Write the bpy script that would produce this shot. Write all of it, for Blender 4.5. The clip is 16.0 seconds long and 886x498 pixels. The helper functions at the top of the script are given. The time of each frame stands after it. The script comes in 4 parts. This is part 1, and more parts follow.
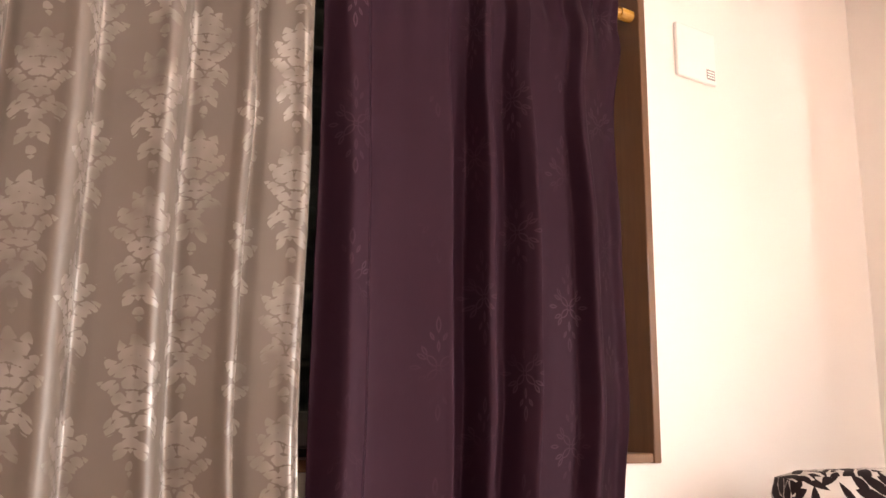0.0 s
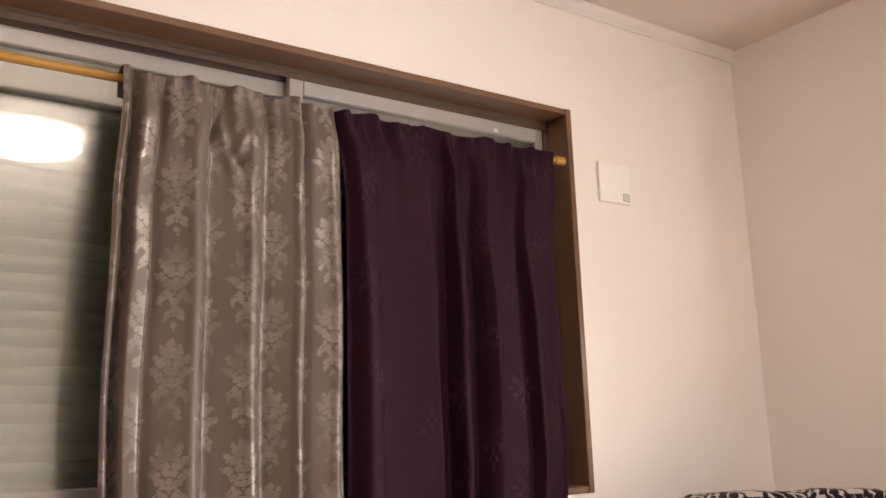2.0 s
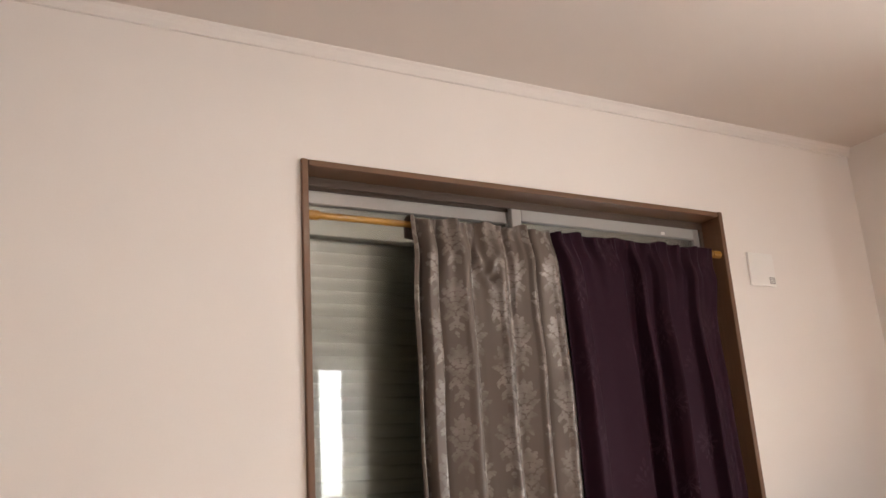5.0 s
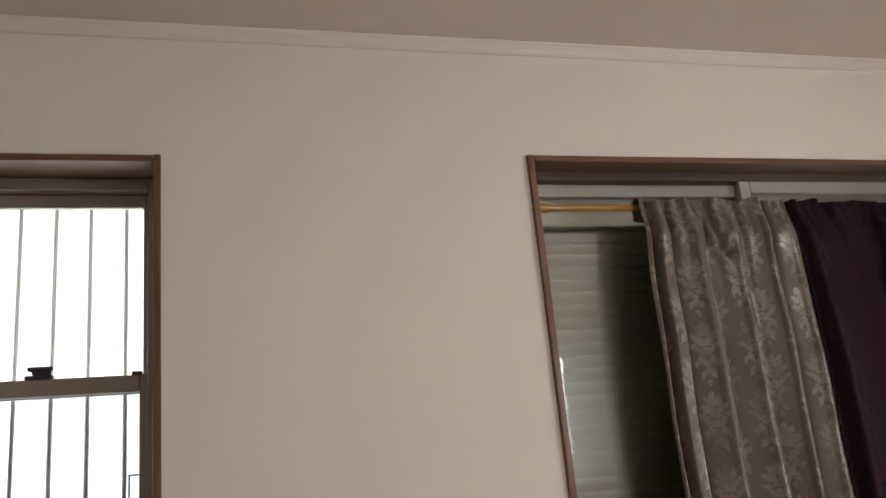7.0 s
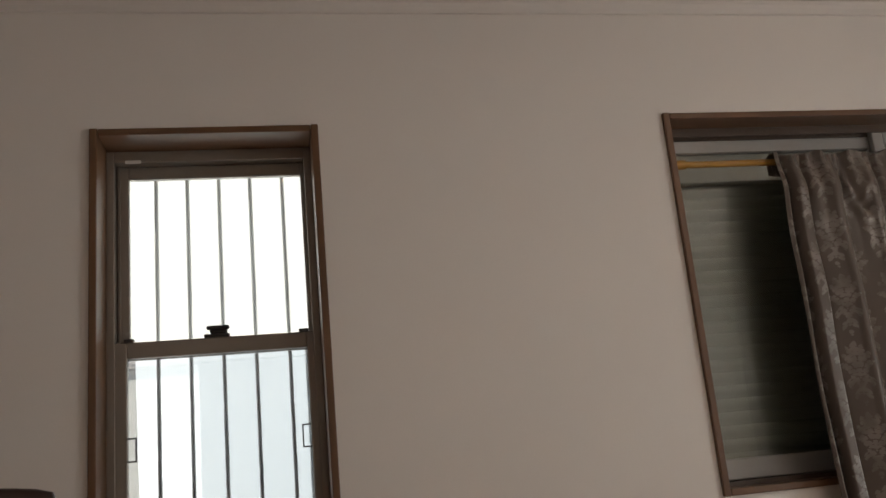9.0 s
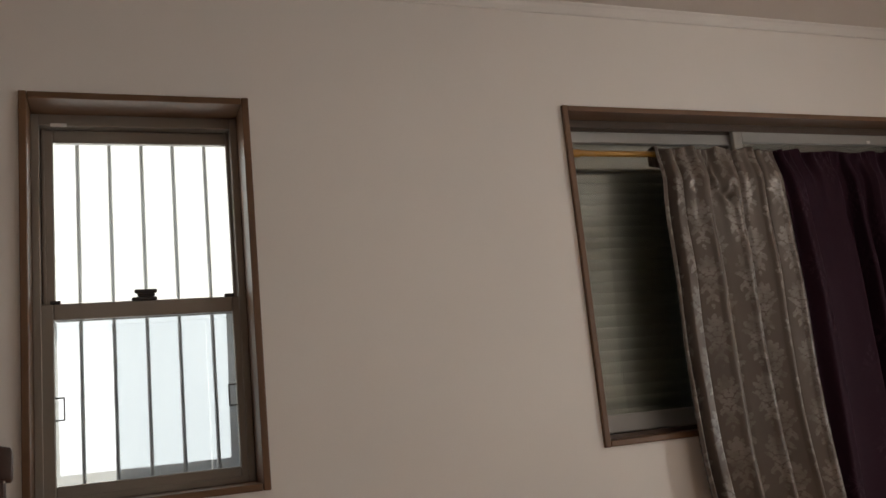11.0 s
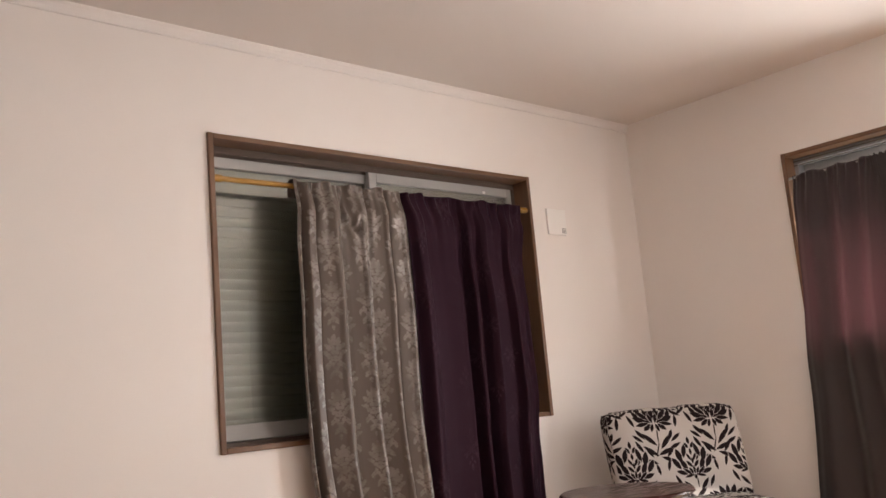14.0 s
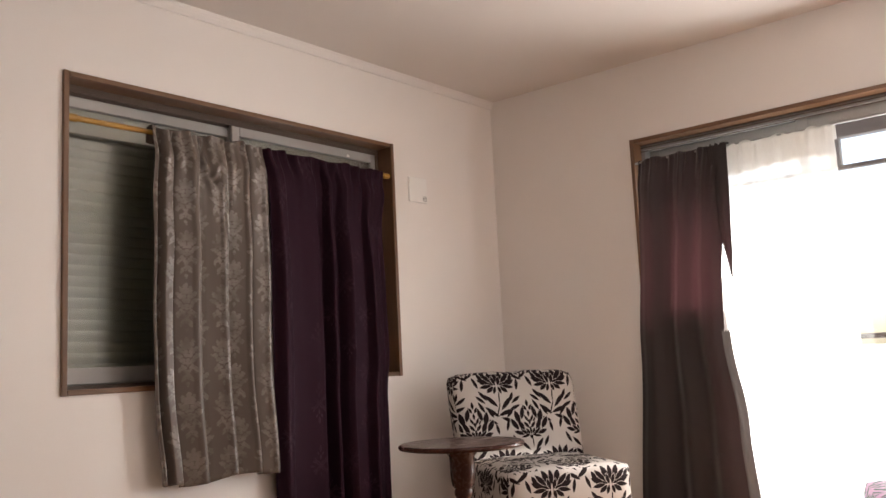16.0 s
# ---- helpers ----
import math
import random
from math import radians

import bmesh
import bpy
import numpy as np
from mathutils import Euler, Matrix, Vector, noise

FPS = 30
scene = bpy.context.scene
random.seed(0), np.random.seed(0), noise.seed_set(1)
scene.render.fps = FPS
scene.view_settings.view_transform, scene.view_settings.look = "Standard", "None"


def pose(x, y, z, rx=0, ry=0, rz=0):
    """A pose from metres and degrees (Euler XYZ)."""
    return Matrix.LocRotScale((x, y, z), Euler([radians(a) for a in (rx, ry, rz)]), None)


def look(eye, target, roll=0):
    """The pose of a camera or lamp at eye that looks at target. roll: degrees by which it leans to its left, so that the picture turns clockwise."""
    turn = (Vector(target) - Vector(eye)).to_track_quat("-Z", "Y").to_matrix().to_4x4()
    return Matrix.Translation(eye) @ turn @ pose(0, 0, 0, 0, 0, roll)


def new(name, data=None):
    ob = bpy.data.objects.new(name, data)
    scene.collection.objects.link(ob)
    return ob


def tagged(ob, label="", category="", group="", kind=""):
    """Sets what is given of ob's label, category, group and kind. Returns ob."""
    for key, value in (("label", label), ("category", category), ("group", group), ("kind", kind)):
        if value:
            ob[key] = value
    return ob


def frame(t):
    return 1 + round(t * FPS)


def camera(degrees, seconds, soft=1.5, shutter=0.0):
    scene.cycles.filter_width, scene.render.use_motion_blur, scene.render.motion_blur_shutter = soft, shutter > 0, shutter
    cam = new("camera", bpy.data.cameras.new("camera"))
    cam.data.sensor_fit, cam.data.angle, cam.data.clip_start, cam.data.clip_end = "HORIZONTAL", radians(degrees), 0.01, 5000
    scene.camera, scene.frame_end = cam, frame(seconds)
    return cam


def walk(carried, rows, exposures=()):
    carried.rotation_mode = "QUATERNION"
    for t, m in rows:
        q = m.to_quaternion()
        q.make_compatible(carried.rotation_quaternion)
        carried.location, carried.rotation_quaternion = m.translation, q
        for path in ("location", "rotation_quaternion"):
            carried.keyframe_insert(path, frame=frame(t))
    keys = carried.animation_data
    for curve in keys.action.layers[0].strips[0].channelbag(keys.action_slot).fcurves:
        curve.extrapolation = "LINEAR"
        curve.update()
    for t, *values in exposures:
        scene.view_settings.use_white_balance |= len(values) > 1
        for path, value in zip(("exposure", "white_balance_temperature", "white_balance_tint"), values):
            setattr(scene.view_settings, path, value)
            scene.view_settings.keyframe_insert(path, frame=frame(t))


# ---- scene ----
cam = camera(53.8, 16.0, soft=1.5)
PATH = [
    (0, (0.298, -1.33, 0.897), (1.389, 0.301, 1.282), 0.5),
    (0.5, (0.168, -1.498, 0.943), (1.273, 0.132, 1.293), -2.6),
    (1, (0.066, -1.66, 1.01), (1.206, -0.048, 1.326), -2.7),
    (1.5, (-0.004, -1.848, 1.03), (1.116, -0.226, 1.369), -0.6),
    (2, (-0.124, -1.96, 1.02), (0.992, -0.349, 1.416), -1.9),
    (2.5, (-0.239, -2.027, 1.003), (0.855, -0.422, 1.479), -1.9),
    (3, (-0.325, -2.158, 0.981), (0.674, -0.503, 1.495), -1.1),
    (3.5, (-0.458, -2.197, 0.979), (0.539, -0.541, 1.492), -3.0),
    (6, (-0.949, -2.421, 1.004), (-0.161, -0.675, 1.58), -4.4),
    (6.5, (-0.942, -2.408, 0.975), (-0.334, -0.593, 1.554), -5.1),
    (7, (-0.981, -2.392, 0.986), (-0.454, -0.543, 1.537), -5.4),
    (7.5, (-1.059, -2.369, 0.996), (-0.631, -0.486, 1.517), -5.6),
    (8, (-1.122, -2.368, 0.97), (-0.764, -0.469, 1.486), -5.7),
    (10.5, (-1.448, -2.586, 1.004), (-0.872, -0.708, 1.383), -5.1),
    (11, (-1.512, -2.586, 0.985), (-0.794, -0.754, 1.347), -5.7),
    (11.5, (-1.508, -2.633, 0.983), (-0.685, -0.842, 1.326), -5.6),
    (12, (-1.486, -2.75, 0.976), (-0.553, -1.012, 1.307), -4.7),
    (12.5, (-1.455, -2.87, 0.971), (-0.365, -1.227, 1.309), -4.9),
    (13, (-1.448, -2.883, 0.978), (-0.26, -1.309, 1.312), -5.3),
    (13.5, (-1.448, -2.893, 0.965), (-0.191, -1.374, 1.299), -5.1),
    (14, (-1.455, -2.92, 0.952), (-0.147, -1.444, 1.282), -5.0),
    (14.5, (-1.458, -2.959, 0.948), (-0.098, -1.525, 1.26), -4.7),
    (15, (-1.466, -2.976, 0.91), (-0.033, -1.612, 1.208), -3.7),
    (15.5, (-1.47, -3.008, 0.875), (0.003, -1.686, 1.164), -3.4),
    (16, (-1.474, -3.038, 0.862), (0.039, -1.756, 1.122), -2.8),
]
EXPOSURES = [(0.0, 2.94, 7150, 20), (1.5, 2.36, 6950, 17), (2.5, 2.08, 6780, 15), (3.5, 2.03, 6620, 14), (6.0, 1.52, 6650, 11), (7.0, 1.15, 6600, 9), (8.0, 0.74, 6620, 9), (10.5, 0.45, 6650, 9), (11.0, 0.60, 6650, 9), (12.0, 1.10, 6650, 10), (12.5, 1.42, 6650, 12), (13.5, 1.74, 6600, 14), (15.0, 1.76, 6600, 15), (16.0, 1.52, 6650, 14)]
walk(cam, [(t, look(eye, target, roll)) for t, eye, target, roll in PATH], EXPOSURES)

# ---- light ----
SUN_EL, SUN_AZ = 50.0, -34.0   # degrees; azimuth of the sun seen from the room, from +x towards +y
world = bpy.data.worlds.new("sky")
scene.world = world
world.use_nodes = True
wn, wl = world.node_tree.nodes, world.node_tree.links
sky = wn.new("ShaderNodeTexSky")
sky.sky_type, sky.sun_disc = "NISHITA", False
sky.sun_elevation, sky.sun_rotation = radians(SUN_EL), radians(90 - SUN_AZ)
sky.air_density, sky.dust_density = 1.0, 2.0
wn["Background"].inputs["Strength"].default_value = 0.15
wl.new(sky.outputs["Color"], wn["Background"].inputs["Color"])
sun_to = Vector((math.cos(radians(SUN_AZ)) * math.cos(radians(SUN_EL)), math.sin(radians(SUN_AZ)) * math.cos(radians(SUN_EL)), math.sin(radians(SUN_EL))))
sun = new("sun", bpy.data.lights.new("sun", "SUN"))
sun.data.energy, sun.data.angle, sun.data.color = 5.0, radians(0.5), (1.0, 0.96, 0.90)
sun.matrix_world = look(sun_to * 20, (0, 0, 0))


def daylight(name, eye, target, wide, high, watts, colour):
    """An area lamp in a window's opening, standing in for the sky's light."""
    lamp = new(name, bpy.data.lights.new(name, "AREA"))
    lamp.data.shape, lamp.data.size, lamp.data.size_y = "RECTANGLE", wide, high
    lamp.data.energy, lamp.data.color = watts, colour
    lamp.matrix_world = look(eye, target)
    return lamp


# ---- the plan, in metres ----
XW, XE, YS, ZC = -3.2, 2.61, -4.3, 2.392      # west, east, south walls; ceiling
T = 0.20                                       # wall thickness
W1 = (-1.735, -1.095, 0.812, 1.985)            # narrow window: outside of its casing, x0 x1 z0 z1
W2 = (0.0, 1.74, 0.812, 2.0)                   # sliding window
D3 = (-2.635, -0.905, 0.0, 1.978)              # terrace door: y0 y1 z0 z1
W4 = (1.74, 2.07, 0.98, 2.14)                  # slim window in the south wall: x0 x1 z0 z1
CF = 0.021                                     # width of a casing's face
LAMP = (0.50, -1.99)

daylight("daylight_terrace", (XE + 0.17, -1.77, 0.78), (0, -1.9, 0.78), 1.35, 1.3, 46, (0.96, 0.985, 0.98))
daylight("daylight_narrow", (-1.41, 0.27, 1.4), (-1.41, -2, 1.1), 0.5, 1.0, 1.8, (0.90, 0.96, 1.0))
daylight("daylight_south", (1.905, YS - 0.17, 1.56), (1.7, 0, 1.2), 0.24, 1.05, 3.2, (0.95, 0.98, 1.0))


# ---- materials ----
def N(tree, kind, **values):
    n = tree.nodes.new("ShaderNode" + kind)
    for k, v in values.items():
        if k == "op":
            n.operation = v
        else:
            n.inputs[int(k[1:])].default_value = v
    return n


def L(tree, a, b):
    tree.links.new(a, b)


def M(tree, op, a, b=None, c=None, clamp=False):
    """A math node on sockets or numbers; returns its output."""
    n = tree.nodes.new("ShaderNodeMath")
    n.operation, n.use_clamp = op, clamp
    for i, v in enumerate((a, b, c)):
        if v is None:
            continue
        if isinstance(v, (int, float)):
            n.inputs[i].default_value = v
        else:
            tree.links.new(v, n.inputs[i])
    return n.outputs[0]


def noise_of(tree, vec, scale, detail=4.0, rough=0.55):
    n = tree.nodes.new("ShaderNodeTexNoise")
    n.inputs["Scale"].default_value, n.inputs["Detail"].default_value, n.inputs["Roughness"].default_value = scale, detail, rough
    if vec is not None:
        tree.links.new(vec, n.inputs["Vector"])
    return n.outputs["Fac"]


def mixed(tree, fac, a, b):
    n = tree.nodes.new("ShaderNodeMix")
    n.data_type = "RGBA"
    for sock, v in ((n.inputs["Factor"], fac), (n.inputs["A"], a), (n.inputs["B"], b)):
        if isinstance(v, (int, float)):
            sock.default_value = v
        elif isinstance(v, tuple):
            sock.default_value = (*v, 1.0)[:4]
        else:
            tree.links.new(v, sock)
    return n.outputs["Result"]


def blank(name):
    m = bpy.data.materials.new(name)
    m.use_nodes = True
    return m, m.node_tree, m.node_tree.nodes["Principled BSDF"]


def stretch_vec(tree, scale=(1, 1, 1), uv=False):
    co = tree.nodes.new("ShaderNodeTexCoord")
    mp = tree.nodes.new("ShaderNodeMapping")
    mp.inputs["Scale"].default_value = scale
    tree.links.new(co.outputs["UV" if uv else "Object"], mp.inputs["Vector"])
    return mp.outputs["Vector"]


def bumped(tree, bsdf, height, strength, distance):
    b = tree.nodes.new("ShaderNodeBump")
    b.inputs["Strength"].default_value, b.inputs["Distance"].default_value = strength, distance
    tree.links.new(height, b.inputs["Height"])
    tree.links.new(b.outputs["Normal"], bsdf.inputs["Normal"])


def surface(name, dark, light, rough, scale=(1, 1, 1), coarse=3.0, fine=60.0, metal=0.0, bump=0.15, depth=0.001, rough_var=0.12, spec=0.5):
    """A surface whose colour wanders between two tones at two scales, with fine relief."""
    m, tree, b = blank(name)
    vec = stretch_vec(tree, scale)
    big, small = noise_of(tree, vec, coarse, 3), noise_of(tree, vec, fine, 5)
    f = M(tree, "ADD", M(tree, "MULTIPLY", big, 0.6), M(tree, "MULTIPLY", small, 0.4))
    L(tree, mixed(tree, f, dark, light), b.inputs["Base Color"])
    L(tree, M(tree, "MULTIPLY_ADD", small, rough_var * 2, rough - rough_var), b.inputs["Roughness"])
    b.inputs["Metallic"].default_value = metal
    b.inputs["Specular IOR Level"].default_value = spec
    bumped(tree, b, small, bump, depth)
    return m


def wood(name, dark, light, rough, along="x", coat=0.0):
    m, tree, b = blank(name)
    k = {"x": (1.2, 14, 14), "y": (14, 1.2, 14), "z": (14, 14, 1.2)}[along]
    vec = stretch_vec(tree, k)
    grain, ring = noise_of(tree, vec, 6, 6, 0.65), noise_of(tree, vec, 1.3, 3)
    f = M(tree, "ADD", M(tree, "MULTIPLY", grain, 0.55), M(tree, "MULTIPLY", ring, 0.45))
    L(tree, mixed(tree, M(tree, "MULTIPLY_ADD", f, 2.0, -0.5, clamp=True), dark, light), b.inputs["Base Color"])
    L(tree, M(tree, "MULTIPLY_ADD", grain, 0.2, rough - 0.1), b.inputs["Roughness"])
    b.inputs["Coat Weight"].default_value = coat
    bumped(tree, b, grain, 0.12, 0.0006)
    return m


def leaf_field(tree, xy, leaves, shape=1.0):
    """The union of pointed leaves on a plane: each (x, y, angle, half length, half width); positive inside."""
    out = None
    for x, y, angle, length, width in leaves:
        mp = tree.nodes.new("ShaderNodeMapping")
        mp.vector_type = "TEXTURE"
        mp.inputs["Location"].default_value = (x, y, 0)
        mp.inputs["Rotation"].default_value = (0, 0, radians(angle))
        mp.inputs["Scale"].default_value = (length, width, 1)
        L(tree, xy, mp.inputs["Vector"])
        s = tree.nodes.new("ShaderNodeSeparateXYZ")
        L(tree, mp.outputs["Vector"], s.inputs[0])
        f = M(tree, "SUBTRACT", M(tree, "MULTIPLY_ADD", M(tree, "MULTIPLY", s.outputs[0], s.outputs[0]), -1.0, 1.0), M(tree, "ABSOLUTE", s.outputs[1]))
        f = M(tree, "MULTIPLY", f, width)
        out = f if out is None else M(tree, "MAXIMUM", out, f)
    return out


def tile_of(tree, u, v, wide, high, drop=0.5, shift=(0.0, 0.0)):
    """Half-drop repeat: the place inside the tile, from its centre, in metres."""
    col = M(tree, "DIVIDE", M(tree, "ADD", u, shift[0]), wide)
    n = M(tree, "FLOOR", col)
    row = M(tree, "ADD", M(tree, "DIVIDE", M(tree, "ADD", v, shift[1]), high), M(tree, "MULTIPLY", n, drop))
    x = M(tree, "MULTIPLY", M(tree, "SUBTRACT", M(tree, "FRACT", col), 0.5), wide)
    y = M(tree, "MULTIPLY", M(tree, "SUBTRACT", M(tree, "FRACT", row), 0.5), high)
    return x, y


def xy_of(tree, x, y):
    c = tree.nodes.new("ShaderNodeCombineXYZ")
    L(tree, x, c.inputs[0])
    L(tree, y, c.inputs[1])
    return c.outputs[0]


def uv_of(tree):
    co = tree.nodes.new("ShaderNodeTexCoord")
    s = tree.nodes.new("ShaderNodeSeparateXYZ")
    L(tree, co.outputs["UV"], s.inputs[0])
    return co.outputs["UV"], s.outputs[0], s.outputs[1]


def step_of(tree, f, soft):
    return M(tree, "MULTIPLY_ADD", f, 1.0 / soft, 0.5, clamp=True)


def weave_bump(tree, b, uv, extra=None, scale=900.0, strength=0.08):
    w = tree.nodes.new("ShaderNodeTexNoise")
    w.inputs["Scale"].default_value, w.inputs["Detail"].default_value = scale, 2
    L(tree, uv, w.inputs["Vector"])
    h = w.outputs["Fac"] if extra is None else M(tree, "ADD", M(tree, "MULTIPLY", extra, 0.7), w.outputs["Fac"])
    bumped(tree, b, h, strength, 0.0006)


def damask_cloth():
    """Champagne satin with a shiny woven acanthus spray, cut by fine curved veins."""
    m, tree, b = blank("champagne_damask")
    uv, u, v = uv_of(tree)
    warp = tree.nodes.new("ShaderNodeTexNoise")
    warp.inputs["Scale"].default_value, warp.inputs["Detail"].default_value = 26.0, 1.0
    L(tree, uv, warp.inputs["Vector"])
    ws = tree.nodes.new("ShaderNodeSeparateColor")
    L(tree, warp.outputs["Color"], ws.inputs[0])
    u = M(tree, "MULTIPLY_ADD", ws.outputs[0], 0.018, u)
    v = M(tree, "MULTIPLY_ADD", ws.outputs[1], 0.018, v)
    x, y = tile_of(tree, u, v, 0.104, 0.212, 0.5, (0.0, 0.03))
    ax = M(tree, "ABSOLUTE", x)
    sym = xy_of(tree, ax, y)
    lv = [(0.0, 0.074, 90, 0.026, 0.0115), (0.014, 0.066, 66, 0.024, 0.0105), (0.026, 0.046, 44, 0.022, 0.0100), (0.032, 0.022, 22, 0.018, 0.0085),
          (0.010, 0.036, 78, 0.022, 0.0090), (0.018, 0.006, 40, 0.020, 0.0085), (0.0, 0.004, 90, 0.022, 0.0080),
          (0.014, -0.022, 60, 0.019, 0.0090), (0.030, -0.030, 100, 0.015, 0.0080), (0.0, -0.046, 90, 0.020, 0.0105), (0.014, -0.062, 118, 0.017, 0.0080), (0.0, -0.086, 90, 0.012, 0.0060)]
    f = leaf_field(tree, sym, lv)
    bow = M(tree, "ADD", y, M(tree, "MULTIPLY", M(tree, "MULTIPLY", ax, ax), 14.0))
    cut = M(tree, "MULTIPLY", M(tree, "POWER", M(tree, "MULTIPLY_ADD", M(tree, "SINE", M(tree, "MULTIPLY", bow, 400.0)), 0.5, 0.5), 10.0), -0.006)
    wob = M(tree, "MULTIPLY", M(tree, "SUBTRACT", noise_of(tree, uv, 110, 2), 0.5), 0.0026)
    motif = step_of(tree, M(tree, "ADD", M(tree, "ADD", f, cut), M(tree, "ADD", wob, 0.0010)), 0.0012)
    motif = M(tree, "MULTIPLY", motif, M(tree, "MULTIPLY_ADD", noise_of(tree, uv, 14, 2), 3.2, -0.90, clamp=True))
    stain = noise_of(tree, uv, 9, 3)
    thread = noise_of(tree, stretch_vec(tree, (700, 60, 1), True), 1.0, 2)
    base = mixed(tree, stain, (0.108, 0.085, 0.071), (0.134, 0.107, 0.090))
    base = mixed(tree, M(tree, "MULTIPLY", thread, 0.25), base, (0.078, 0.064, 0.053))
    L(tree, mixed(tree, motif, base, (0.130, 0.104, 0.088)), b.inputs["Base Color"])
    b.inputs["Roughness"].default_value = 0.46
    b.inputs["Specular IOR Level"].default_value = 0.50
    L(tree, M(tree, "MULTIPLY_ADD", motif, 0.85, 0.0), b.inputs["Coat Weight"])
    L(tree, M(tree, "MULTIPLY_ADD", motif, -0.08, 0.36), b.inputs["Coat Roughness"])
    b.inputs["Coat IOR"].default_value = 2.2
    weave_bump(tree, b, uv, motif)
    return m


def medallion_cloth():
    """Deep aubergine satin with sparse, faint flower medallions."""
    m, tree, b = blank("aubergine_cloth")
    uv, u, v = uv_of(tree)
    x, y = tile_of(tree, M(tree, "MULTIPLY", u, 1.2), M(tree, "MULTIPLY", v, 1.2), 0.22, 0.32, 0.5, (0.03, 0.10))
    q = xy_of(tree, M(tree, "ABSOLUTE", x), M(tree, "ABSOLUTE", y))
    lv = [(0.014, 0.014, 45, 0.017, 0.008), (0.030, 0.034, 58, 0.012, 0.005), (0.036, 0.022, 28, 0.012, 0.005), (0.0, 0.044, 90, 0.013, 0.004),
          (0.050, 0.0, 0, 0.013, 0.005), (0.014, 0.064, 62, 0.010, 0.004), (0.0, 0.088, 90, 0.018, 0.006), (0.0, 0.0, 45, 0.007, 0.007)]
    f = leaf_field(tree, q, lv)
    line = M(tree, "SUBTRACT", 0.0016, M(tree, "ABSOLUTE", M(tree, "SUBTRACT", f, 0.0016)))
    wear = noise_of(tree, uv, 7, 3)
    motif = M(tree, "MULTIPLY", step_of(tree, line, 0.0016), M(tree, "MULTIPLY_ADD", noise_of(tree, uv, 5, 1), 4.0, -1.75, clamp=True))
    slub = noise_of(tree, stretch_vec(tree, (500, 40, 1), True), 1.0, 2)
    base = mixed(tree, wear, (0.0112, 0.0038, 0.0082), (0.0160, 0.0056, 0.0114))
    base = mixed(tree, M(tree, "MULTIPLY", slub, 0.25), base, (0.028, 0.010, 0.016))
    L(tree, mixed(tree, motif, base, (0.046, 0.027, 0.037)), b.inputs["Base Color"])
    L(tree, M(tree, "MULTIPLY_ADD", motif, -0.22, 0.62), b.inputs["Roughness"])
    b.inputs["Specular IOR Level"].default_value = 0.16
    b.inputs["Specular Tint"].default_value = (1.0, 0.6, 0.75, 1)
    weave_bump(tree, b, uv, motif)
    return m


